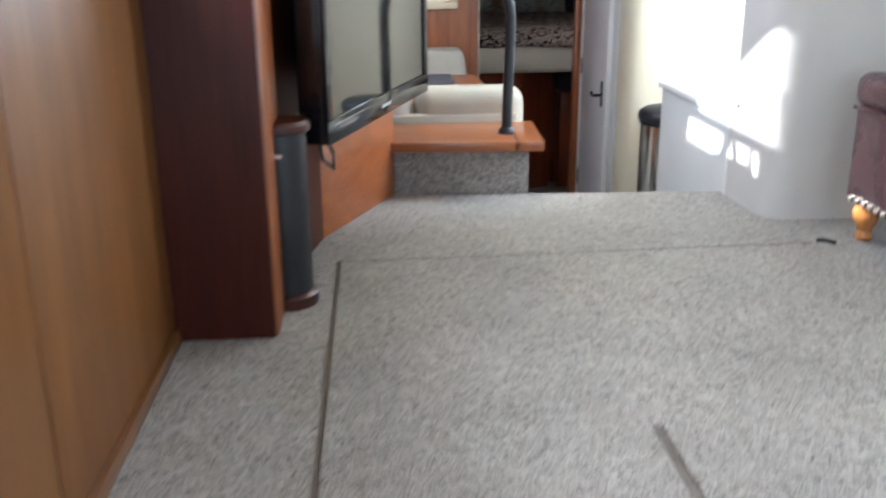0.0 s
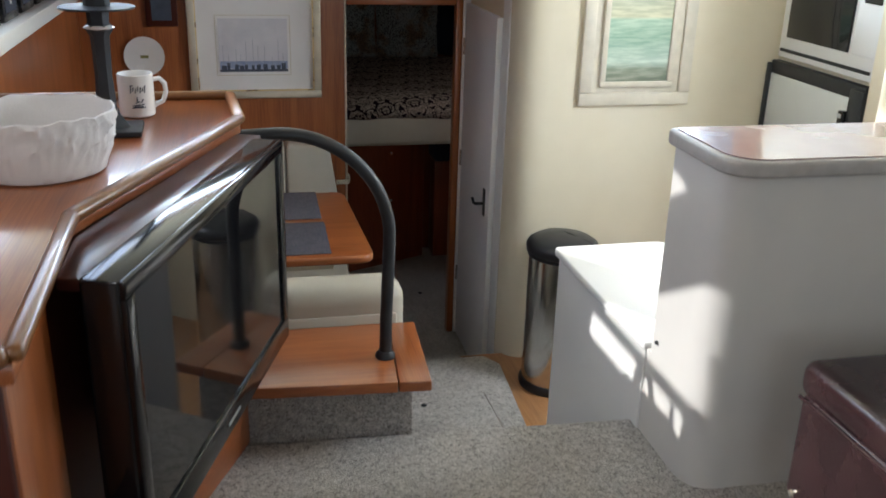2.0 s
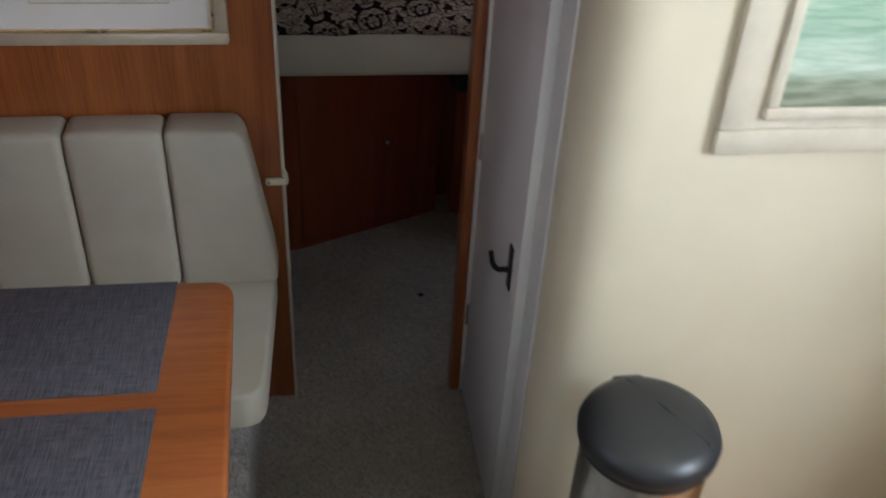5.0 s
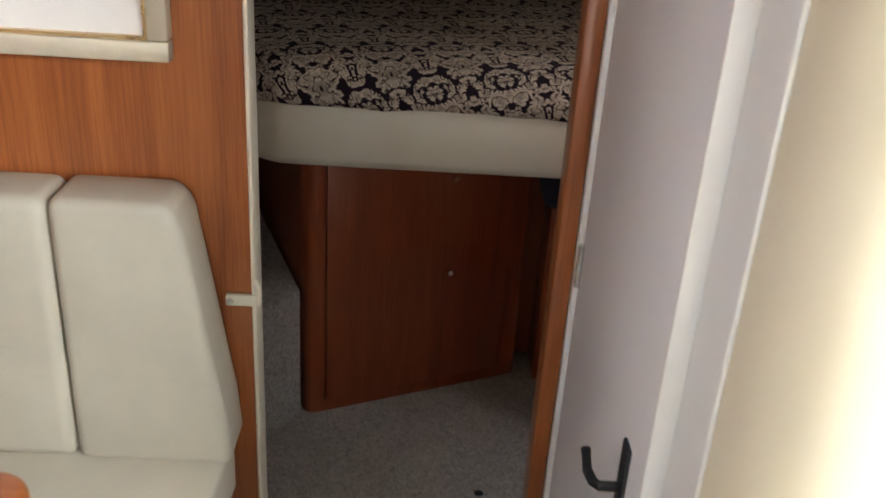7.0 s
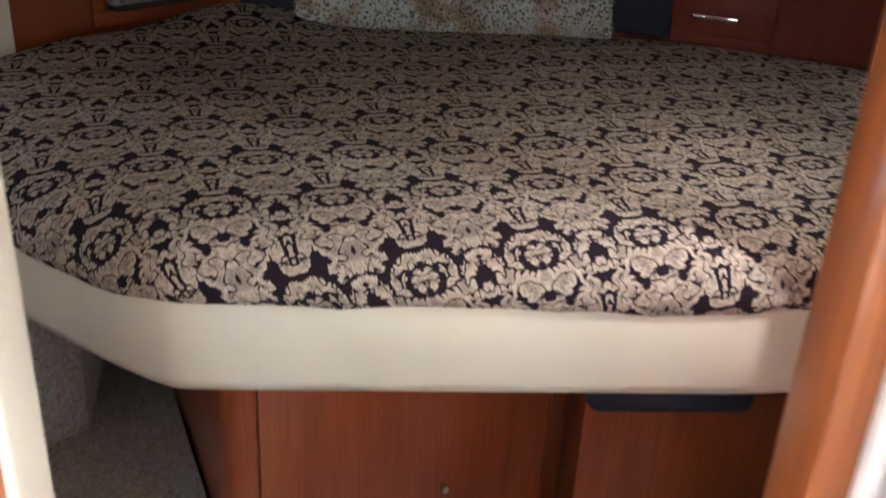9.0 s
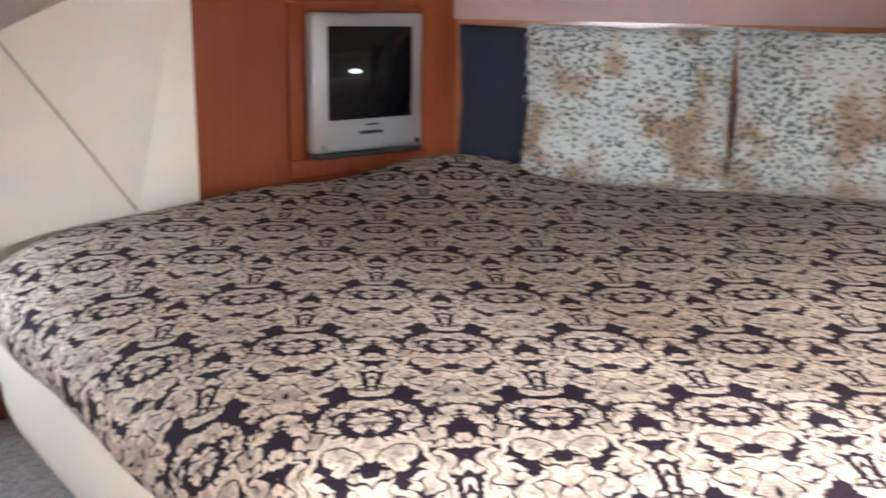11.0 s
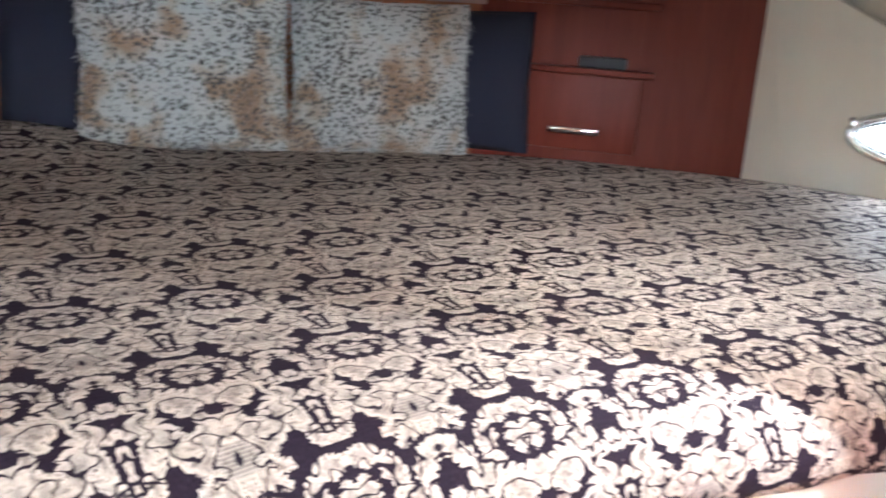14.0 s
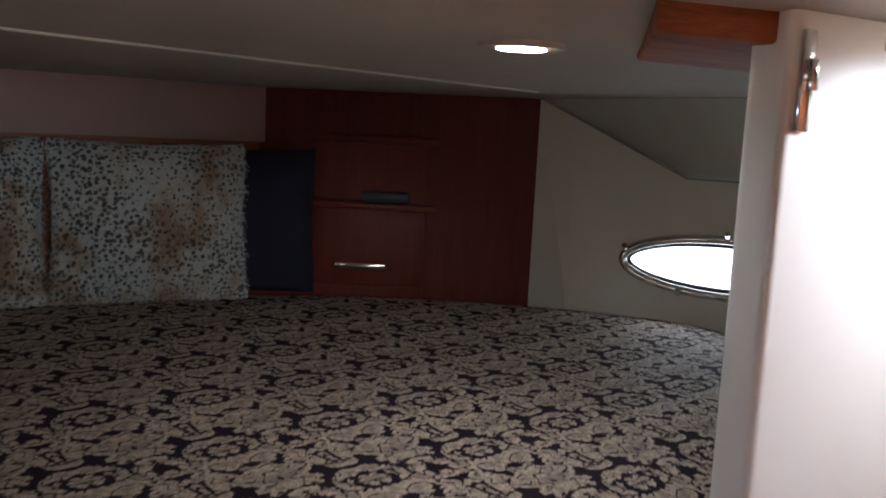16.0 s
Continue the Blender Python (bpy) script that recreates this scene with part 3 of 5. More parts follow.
opening_wall("wall_aft", -1.15, 3.35, -2.7, -2.6, -0.1, 2.34, [(-0.1, 2.1, 0.05, 1.95)], cream, "x", "cream aft wall with a wide doorway")
opening_wall("wall_bulkhead", -1.15, 3.35, 5.62, 5.66, LOW, 2.34, [(0.732, 1.358, LOW, 0.98), (-0.9, 0.732, 1.42, 2.04), (1.358, 3.1, 1.42, 2.04)], cherry_z, "x", "varnished cherry bulkhead with the cabin doorway")
tagged(part("ceiling", prism([(-1.15, -2.7), (3.35, -2.7), (3.35, 5.66), (-0.72, 5.66), (-0.72, 2.3), (-1.15, 2.3)], 2.34, 2.44), cream), "cream salon ceiling", "ceiling", kind="structure")
galley_wall = rounded([(3.35, 4.68), (1.405, 4.68), (1.405, 5.62), (1.47, 5.62), (1.47, 4.78), (3.35, 4.78)], [0, 0.15, 0, 0, 0.06, 0], 10)
tagged(part("wall_galley", prism(galley_wall, LOW, 1.40), cream, smooth=60), "cream vinyl wall with a broad rounded corner", "wall", kind="structure")

# Unseen board, added to keep the windshield lamp off the dinette
tagged(part("ceiling_dinette_shade", box(-1.05, 4.25, 1.385, 1.40, 5.62, 1.415), cream), "unseen cream board added to shade the dinette", "ceiling", kind="structure")
tagged(part("wall_dinette_side", box(-0.64, 3.44, LAND, -0.60, 5.62, 0.985), cherry_z), "cherry side panel beside the dinette", "wall", kind="structure")
sill = tagged(part("trim_dinette_sill", box(-0.66, 3.40, 0.985, -0.555, 5.618, 1.045), gelcoat, bevel=0.008), "white sill ledge above the dinette panel", "window sill", kind="structure")

# door lining and cabin door
trim = tagged(part("trim_door_edge", box(0.724, 5.606, LOW, 0.734, 5.672, 1.0), vinyl_white, bevel=0.006), "ivory edge trim of the cabin doorway", "trim", kind="structure")
tagged(part("trim_door_jamb", box(1.326, 5.600, LOW, 1.364, 5.668, 1.0), cherry_z, bevel=0.008), "varnished cherry jamb of the cabin doorway", "door jamb", kind="structure")
tagged(part("trim_door_head", box(0.735, 5.60, 0.955, 1.325, 5.68, 1.0), cherry_x, bevel=0.006), "cherry head of the cabin doorway", "trim", kind="structure")

tagged(part("trim_door_casing", box(1.365, 5.596, LOW, 1.404, 5.64, 1.0), gelcoat, bevel=0.004), "white casing strip beside the jamb", "trim", kind="structure")
tagged(part("trim_return_panel", box(1.398, 4.832, LOW, 1.4045, 4.944, 1.38), gelcoat, bevel=0.002), "white return panel beside the cabin door", "trim", kind="structure")
door = thing("door_1", (1.37, 5.56, LOW), "white cabin door folded back against the wall", "door", kind="structure")
part("door_leaf", box(1.374, 4.955, LOW + 0.012, 1.404, 5.5895, 0.97), door_white, door, bevel=0.006)
part("edge_strip", box(1.370, 4.945, LOW + 0.012, 1.406, 4.957, 0.97), gelcoat, door, "white edge strip", bevel=0.003)
for z in (0.08, -0.62, 0.7):
    part("hinge", tube([(1.370, 5.574, z), (1.370, 5.574, z + 0.09)], 0.007), steel, door, "steel hinge")
plate = part("lock_plate", box(1.368, 5.028, -0.045, 1.3745, 5.066, 0.10), black_satin, door, "dark lock plate", bevel=0.003)
part("lever", tube([(1.370, 5.05, 0.02), (1.340, 5.05, 0.02), (1.333, 5.065, 0.016), (1.330, 5.095, 0.012), (1.331, 5.13, 0.026)], 0.008), iron, plate, "curved dark lever handle")
strap = thing("door_strap", (0.69, 5.61, 0.0), "short ivory tie strap screwed to the bulkhead edge", "strap")
part("webbing", box(0.672, 5.603, -0.020, 0.740, 5.6185, 0.004), vinyl_white, strap, bevel=0.003)
part("loop", tube([(0.738, 5.603, -0.012), (0.742, 5.594, 0.008), (0.740, 5.592, 0.030), (0.732, 5.598, 0.044)], 0.0055, 8), vinyl_white, strap)
part("screw", tube([(0.682, 5.607, -0.008), (0.682, 5.601, -0.008)], 0.006, 10), chrome, strap)

# ---- salon: cabinet with the television ----
cabinet = thing("media_cabinet", (-0.6, 2.4, S0), "cherry corner cabinet with a dark red end and raised edge rail", "cabinet")
TOP = [(-1.05, 1.766), (-0.125, 1.766), (-0.136, 2.315), (0.165, 3.06), (0.14, 3.355), (-1.05, 3.37)]
part("body", prism([(-1.05, 1.80), (-0.165, 1.80), (-0.165, 2.08), (0.02, 3.0), (0.02, 3.33), (-1.05, 3.35)], S0, 0.90), mahog_z, cabinet, "dark red mahogany side", bevel=0.004)
part("end_panel", box(-1.05, 1.776, S0, -0.147, 1.802, 0.905), mahog_z, cabinet, "dark red end panel", bevel=0.006)
part("corner_stile", box(-0.165, 1.79, S0, -0.142, 2.06, 0.905), cherry_z, cabinet, "cherry corner stile", bevel=0.004)
part("counter_top", prism(TOP, 0.905, 0.935), top_gloss, cabinet, "glossy cherry top", bevel=0.004)
RAIL = [(-1.05, 1.78), (-0.14, 1.78), (-0.15, 2.31), (0.148, 3.055), (0.125, 3.34), (-1.0, 3.355)]
for a, b in zip(RAIL, RAIL[1:]):
    a2, b2 = Vector(a), Vector(b)
    d = (b2 - a2).normalized() * 0.012
    part("edge_rail", slab(a2 - d, b2 + d, 0.934, 0.958, 0.030, 1), honey_y, cabinet, "rounded cherry edge rail", bevel=0.010, seg=3)
part("tv_ledge", prism([(-0.133, 2.106), (-0.130, 2.30), (0.155, 3.03), (0.215, 3.01), (-0.04, 2.08)], 0.888, 0.912), mahog_y, cabinet, "dark ledge above the television", bevel=0.004)
part("plinth_board", slab((-0.115, 2.43), (0.148, 3.02), S0, 0.33, 0.03, -1), cherry_y, cabinet, "cherry base board", bevel=0.004)
part("door_stop", tube([(-0.140, 1.93, 0.38), (-0.125, 1.93, 0.38)], 0.007, 10), chrome, cabinet)

post = thing("round_speaker_post", (-0.135, 2.005, S0), "tall round black post with dark red wooden caps", "speaker")
part("column", turned([(0.058, 0.035), (0.060, 0.05), (0.060, 0.41), (0.058, 0.425)], -0.135, 2.005, 40), black_satin, post)
part("top_cap", turned([(0.066, 0.425), (0.072, 0.43), (0.072, 0.445), (0.064, 0.452)], -0.135, 2.005, 40), mahog_y, post, "dark red wooden cap")
part("base_cap", turned([(0.070, 0.0), (0.072, 0.006), (0.072, 0.028), (0.062, 0.036)], -0.135, 2.005, 40), mahog_y, post, "dark red wooden base")

TV_A, TV_B = Vector((-0.026, 2.06)), Vector((0.262, 2.94))
TV_D = (TV_B - TV_A).normalized()
TV_N = Vector((TV_D.y, -TV_D.x))


def on_tv(along, out):
    return TV_A + TV_D * along + TV_N * out


TVW = (TV_B - TV_A).length
tv = thing("television", (0.1, 2.5, 0.37), "large black flat television with a glossy screen and bezel", "television")
part("casing", prism([on_tv(0.0, -0.075), on_tv(TVW, -0.075), on_tv(TVW, -0.006), on_tv(0.0, -0.006)], 0.375, 0.917), black_gloss, tv, bevel=0.008)


def tv_bar(a0, a1, z0, z1, out=0.004):
    return prism([on_tv(a0, -0.008), on_tv(a1, -0.008), on_tv(a1, out), on_tv(a0, out)], z0, z1)


part("bezel_top", tv_bar(0, TVW, 0.885, 0.917), black_gloss, tv, bevel=0.004)
low_bezel = part("bezel_bottom", tv_bar(0, TVW, 0.375, 0.435), black_gloss, tv, bevel=0.004)
part("bezel_side", tv_bar(0, 0.035, 0.435, 0.885), black_gloss, tv, bevel=0.004)
part("bezel_side", tv_bar(TVW - 0.035, TVW, 0.435, 0.885), black_gloss, tv, bevel=0.004)
part("screen", tv_bar(0.034, TVW - 0.034, 0.433, 0.887, -0.003), black_screen, tv, "dark reflective screen")
part("maker_mark", tv_bar(0.42, 0.50, 0.400, 0.408, 0.0055), silver, low_bezel, "small silver mark")
part("wall_bracket", prism([on_tv(0.3, -0.2), on_tv(0.62, -0.2), on_tv(0.62, -0.07), on_tv(0.3, -0.07)], 0.52, 0.80), black_satin, tv)
cable = thing("tv_cable", (-0.03, 2.12, 0.33), "thin black cable hanging below the television", "cable")
part("cord", tube([(-0.05, 2.10, 0.375), (-0.045, 2.12, 0.33), (-0.02, 2.15, 0.30), (-0.02, 2.18, 0.33), (-0.04, 2.20, 0.37)], 0.005, 8), black_satin, cable)

# honey panel beside the walk
panel = thing("side_locker", (-0.6, 0.3, S0), "honey-coloured varnished locker front with a narrow upright joint", "locker")
for ya, yb in ((-1.6, 0.06), (0.064, 1.02), (1.024, 1.772)):
    part("front_panel", box(-0.40, ya, S0, -0.366, yb, 0.90), honey_z, panel, bevel=0.003)
part("skirting", box(-0.372, -1.6, S0, -0.352, 1.772, 0.035), honey_y, panel, bevel=0.004)
part("carcass", box(-1.05, -1.6, S0, -0.402, 1.772, 0.90), honey_z, panel)

# objects on the cabinet
def decorative_bowl():
    cx, cy, z = -0.245, 2.66, 0.936
    bowl = thing("cloth_bowl", (cx, cy, z), "round white pleated bowl with a crumpled rim", "bowl")
    n, bm = 144, bmesh.new()
    prof = [(0.120, 0.0), (0.130, 0.004)] + [(0.131 + 0.19 * h, h) for h in (0.02, 0.035, 0.05, 0.062, 0.074, 0.086, 0.098, 0.11, 0.12)] + [(0.156, 0.128), (0.152, 0.129), (0.147, 0.118), (0.138, 0.05), (0.120, 0.012), (0.02, 0.010)]
    rings = []
    for k, (r, h) in enumerate(prof):
        ring = []
        for i in range(n):
            a = 2 * math.pi * i / n
            p = Vector((math.cos(a) * 5.2, math.sin(a) * 5.2, h * 40))
            crease = 1 - min(1.0, abs(noise.noise(p)) * 5) + 0.6 * (1 - min(1.0, abs(noise.noise(p * 1.7 + Vector((5, 2, 9)))) * 6))
            proud = 0.0085 * crease * min(1.0, max(0.0, (h - 0.015) / 0.05)) if 2 <= k <= 10 else 0.0
            lift = noise.noise(Vector((math.cos(a) * 4, math.sin(a) * 4, 0.5))) * 0.008 if 9 <= k <= 13 else 0.0
            ring.append(bm.verts.new((cx + (r + proud) * math.cos(a), cy + (r + proud) * math.sin(a), z + h + lift)))
        rings.append(ring)
    for a, b in zip(rings, rings[1:]):
        for i in range(n):
            bm.faces.new((a[i], a[(i + 1) % n], b[(i + 1) % n], b[i]))
    bm.faces.new(rings[0][::-1])
    bm.faces.new(rings[-1])
    part("body", bm, fabric_bowl, bowl, smooth=50)


decorative_bowl()


def mug():
    cx, cy, z = -0.095, 3.16, 0.936
    m = thing("coffee_mug", (cx, cy, z), "white ceramic mug with a dark printed motif", "mug")
    part("body", turned([(r0, z + h) for r0, h in ((0.040, 0), (0.045, 0.004), (0.045, 0.108), (0.043, 0.110), (0.040, 0.106), (0.040, 0.012), (0.01, 0.010))], cx, cy, 40), ceramic, m)
    d = Vector((0.94, 0.34))
    pts = [(cx + d.x * r, cy + d.y * r, z + h) for r, h in ((0.043, 0.09), (0.062, 0.092), (0.075, 0.078), (0.077, 0.055), (0.068, 0.032), (0.043, 0.022))]
    part("handle", tube(pts, 0.0065, 10), ceramic, m)
    marks = [(-1.78 + 0.13 * k, 0.066 + 0.004 * (k % 2), -1.74 + 0.13 * k, 0.084 - 0.003 * (k % 3)) for k in range(7)]
    marks += [(-1.80, 0.084, -1.62, 0.086), (-1.75, 0.028, -1.00, 0.028), (-1.70, 0.034, -1.05, 0.036), (-1.55, 0.040, -1.30, 0.044), (-1.25, 0.040, -1.10, 0.050), (-1.45, 0.044, -1.43, 0.056), (-1.68, 0.031, -1.12, 0.031)]
    for a0, z0, a1, z1 in marks:
        pts = [(cx + 0.0452 * math.cos(a0 + (a1 - a0) * t / 4), cy + 0.0452 * math.sin(a0 + (a1 - a0) * t / 4), z + z0 + (z1 - z0) * t / 4) for t in range(5)]
        part("printed_mark", tube(pts, 0.0016, 6), ink, m)


mug()


def candlestick():
    cx, cy, z = -0.145, 2.97, 0.936
    c = thing("candlestick", (cx, cy, z), "tall dark iron candle stand with a square foot and drip plate", "candlestick")
    part("foot", prism([(cx - 0.075, cy - 0.07), (cx + 0.08, cy - 0.055), (cx + 0.075, cy + 0.075), (cx - 0.07, cy + 0.06)], z, z + 0.014), iron, c, bevel=0.003)
    part("foot_block", turned([(0.05, z + 0.014), (0.030, z + 0.045), (0.026, z + 0.06)], cx, cy, 4), iron, c)
    part("shaft", turned([(0.024, z + 0.06), (0.020, z + 0.14), (0.022, z + 0.23), (0.034, z + 0.25), (0.024, z + 0.262), (0.026, z + 0.29)], cx, cy, 6), iron, c)
    part("drip_plate", turned([(0.030, z + 0.29), (0.085, z + 0.294), (0.085, z + 0.298), (0.03, z + 0.30)], cx, cy, 32), iron, c)
    part("candle_holder", turned([(0.030, z + 0.30), (0.026, z + 0.42), (0.032, z + 0.52)], cx, cy, 8), iron, c)
    cl = part("white_collar", turned([(0.027, z + 0.246), (0.036, z + 0.25), (0.027, z + 0.256)], cx, cy, 20), ceramic, c)


candlestick()


def glass_float():
    d = thing("glass_dish", (-0.40, 2.20, 0.936), "small clear dish with patterned coloured glass balls", "dish")
    glassy = plain("green_glass_dish", (0.16, 0.26, 0.24), (0.22, 0.33, 0.30), 0.12, 8, 60, 0.0)
    part("saucer", turned([(0.06, 0.936), (0.095, 0.944), (0.098, 0.948), (0.06, 0.943)], -0.40, 2.20, 32), glassy, d)
    rng = random.Random(2)
    cols = [plain("painted_ball_tan", (0.32, 0.27, 0.20), (0.62, 0.58, 0.50), 0.2, 40, 60, 0), plain("painted_ball_rose", (0.45, 0.16, 0.12), (0.60, 0.45, 0.36), 0.2, 40, 60, 0), plain("painted_ball_grey", (0.10, 0.11, 0.12), (0.52, 0.54, 0.54), 0.2, 45, 60, 0)]
    for k in range(5):
        a = 2 * math.pi * k / 5
        x, y = -0.40 + 0.042 * math.cos(a), 2.20 + 0.042 * math.sin(a)
        part("glass_ball", turned([(0.004, 0.944)] + [(0.031 * math.sin(math.pi * j / 10), 0.975 - 0.031 * math.cos(math.pi * j / 10)) for j in range(1, 10)] + [(0.004, 1.006)], x, y, 20), cols[k % 3], d)


glass_float()

# ---- step box, cap and grab rail ----
step_box = thing("step_box", (0.4, 3.15, S0), "low carpeted step box with an overhanging cherry cap", "step")
part("carcass", prism([(0.03, 3.028), (0.62, 3.0), (0.62, 3.34), (0.03, 3.34)], LAND, 0.155), carpet_shaded, step_box, "carpeted face", bevel=0.006)
part("cap_board", prism(rounded([(0.06, 3.0), (0.57, 2.965), (0.60, 3.36), (0.06, 3.36)], 0.004, 2), 0.155, 0.190), cherry_x, step_box, "cherry cap", bevel=0.006)
part("cap_end", prism([(0.573, 2.964), (0.668, 2.958), (0.690, 3.36), (0.603, 3.36)], 0.155, 0.190), cherry_y, step_box, "cherry cap end", bevel=0.006)
rail = thing("grab_rail", (0.558, 3.128, 0.19), "black curved tubular grab rail beside the steps", "handrail")
arc = [(0.558, 3.128, 0.195), (0.560, 3.132, 0.30), (0.565, 3.138, 0.42), (0.570, 3.144, 0.54)]
for k in range(1, 15):
    a = math.pi / 2 * k / 14
    arc.append((0.572 - 0.31 * (1 - math.cos(a)), 3.146 - 0.02 * math.sin(a), 0.56 + 0.325 * math.sin(a)))
arc += [(0.20, 3.11, 0.886), (0.12, 3.09, 0.886)]
part("tube", tube(arc, 0.0185, 18), black_satin, rail, smooth=60)
part("base_flange", turned([(0.030, 0.190), (0.030, 0.200), (0.022, 0.212)], 0.558, 3.128, 24), black_satin, rail)

# ---- galley bar, counter, fridge ----
bar_unit = thing("galley_bar", (1.3, 2.57, S0), "white laminate bar with rounded corner and mauve top", "counter")
part("carcass", prism(rounded([(1.30, 2.575), (3.25, 2.575), (3.25, 2.885), (1.30, 2.885)], [0.10, 0, 0, 0.012], 12), S0, 0.888), bar_shaded, bar_unit, smooth=60)
part("carcass_foot", box(1.30, 2.885 - 0.012, LAND, 3.25, 2.905, 0.27), bar_shaded, bar_unit)
part("bar_edge", prism(rounded([(1.285, 2.545), (3.25, 2.545), (3.25, 2.915), (1.285, 2.915)], [0.11, 0, 0, 0.03], 12), 0.888, 0.930), grey_edge, bar_unit, "grey rounded edge", bevel=0.010, seg=3, smooth=60)
part("bar_top", prism(rounded([(1.303, 2.562), (3.25, 2.562), (3.25, 2.898), (1.303, 2.898)], [0.10, 0, 0, 0.025], 12), 0.929, 0.9335), mauve, bar_unit, "mauve laminate top", smooth=60)
part("outlet_knob", tube([(1.301, 2.846, 0.318), (1.293, 2.846, 0.318)], 0.006, 12), black_satin, bar_unit)
gal = thing("galley_counter", (1.285, 3.3, LAND), "white galley counter with a cut-off inner corner", "counter")
CT = [(1.295, 2.906), (3.2, 2.906), (3.2, 3.36), (1.90, 3.36), (1.845, 3.50), (1.70, 3.69), (1.295, 3.69)]
part("carcass", prism(rounded(CT, [0, 0, 0, 0, 0, 0.02, 0.02], 4), LAND, 0.262), gelcoat, gal, smooth=60)
part("worktop", prism(rounded([(1.288, 2.906), (3.2, 2.906), (3.2, 3.38), (1.905, 3.38), (1.855, 3.51), (1.705, 3.712), (1.280, 3.705)], [0, 0, 0, 0, 0, 0.02, 0.025], 5), 0.262, 0.290), gelcoat, gal, "white worktop", bevel=0.006, smooth=60)
part("kick_strip", box(1.290, 2.96, LAND, 1.2955, 3.68, LAND + 0.06), grey_edge, gal)

fridge = thing("refrigerator", (2.95, 4.32, LAND), "built-in two-door refrigerator, pale panels in black frames", "refrigerator")
part("casing", box(2.69, 3.94, LAND - 0.045, 3.24, 4.672, 0.80), black_satin, fridge)
for z0, z1 in ((0.285, 0.755), (-0.54, 0.245)):
    panel_door = part("door_panel", box(2.656, 4.035, z0, 2.692, 4.652, z1), fridge_white, fridge, "pale grey-white door panel", bevel=0.003)
    za, zb = (0.60, 0.70) if z0 > 0 else (0.09, 0.19)
    latch = part("latch", box(2.628, 4.030, za, 2.660, 4.065, zb), black_gloss, panel_door, "black latch handle", bevel=0.006)
    part("latch_button", box(2.622, 4.036, zb - 0.03, 2.630, 4.058, zb - 0.012), silver, fridge, "silver button", bevel=0.002)
part("frame_rail", box(2.655, 3.95, 0.755, 2.70, 4.66, 0.815), black_satin, fridge, bevel=0.006)
part("frame_rail", box(2.660, 3.95, 0.243, 2.70, 4.66, 0.287), black_satin, fridge, bevel=0.006)
part("frame_rail", box(2.660, 3.95, -0.60, 2.70, 4.66, -0.538), black_satin, fridge, bevel=0.006)
part("frame_stile", box(2.640, 4.650, LAND - 0.04, 2.70, 4.674, 0.80), black_satin, fridge, "dark frame stile", bevel=0.005)
part("frame_stile", box(2.645, 3.945, -0.60, 2.70, 4.038, 0.80), black_satin, fridge, bevel=0.012)
oven = thing("microwave_oven", (2.95, 4.3, 0.84), "white built-in microwave oven with a dark glass door", "microwave")
part("casing", box(2.67, 3.90, 0.835, 3.24, 4.64, 1.26), gelcoat, oven, bevel=0.006)
part("vent_slot", box(2.664, 3.96, 0.862, 2.672, 4.62, 0.876), black_satin, oven)
part("glass_door", box(2.660, 4.12, 0.93, 2.672, 4.58, 1.22), black_screen, oven, "dark glass door", bevel=0.004)
part("control_panel", box(2.662, 3.92, 0.93, 2.671, 4.09, 1.22), gelcoat, oven, "white control panel", bevel=0.003)
part("display", box(2.659, 3.95, 1.14, 2.664, 4.06, 1.19), black_gloss, oven)
tagged(part("wall_fridge_surround", box(2.70, 3.80, 0.80, 3.25, 4.68, 2.34), cream), "cream panel above the refrigerator", "wall", kind="structure")
tagged(part("wall_fridge_side", box(2.66, 3.86, LAND, 3.25, 3.935, 2.34), cream), "cream panel beside the refrigerator", "wall", kind="structure")


def step_can():
    cx, cy, z = 1.582, 4.415, LAND - 0.045
    c = thing("pedal_bin", (cx, cy, z), "tall round steel pedal bin with a domed black lid", "trash can")
    part("drum", turned([(0.150, z + 0.03), (0.152, z + 0.04), (0.152, z + 0.673), (0.150, z + 0.683)], cx, cy, 56), steel, c, "polished steel drum")
    part("base_ring", turned([(0.160, z), (0.163, z + 0.006), (0.163, z + 0.03), (0.155, z + 0.042)], cx, cy, 56), black_satin, c, "black plastic base ring")
    part("lid_rim", turned([(0.152, z + 0.664), (0.158, z + 0.668), (0.158, z + 0.680), (0.152, z + 0.684)], cx, cy, 56), black_satin, c, "black plastic collar")
    lid = part("lid", turned([(0.158, z + 0.683), (0.165, z + 0.687), (0.167, z + 0.712), (0.160, z + 0.729), (0.132, z + 0.747), (0.06, z + 0.757), (0.004, z + 0.759)], cx, cy, 56), black_satin, c, "domed black lid", smooth=60)
    part("lid_ridge", tube([(cx - 0.02, cy + 0.135, z + 0.738), (cx + 0.04, cy + 0.02, z + 0.752), (cx + 0.11, cy - 0.09, z + 0.738)], 0.010, 8), black_satin, lid)
    part("hinge_block", box(cx - 0.04, cy + 0.145, z + 0.60, cx + 0.04, cy + 0.18, z + 0.718), black_satin, c, bevel=0.008)
    part("pedal", box(cx + 0.02, cy - 0.215, z + 0.012, cx + 0.11, cy - 0.14, z + 0.028), black_satin, c, "black foot pedal", bevel=0.006)


step_can()

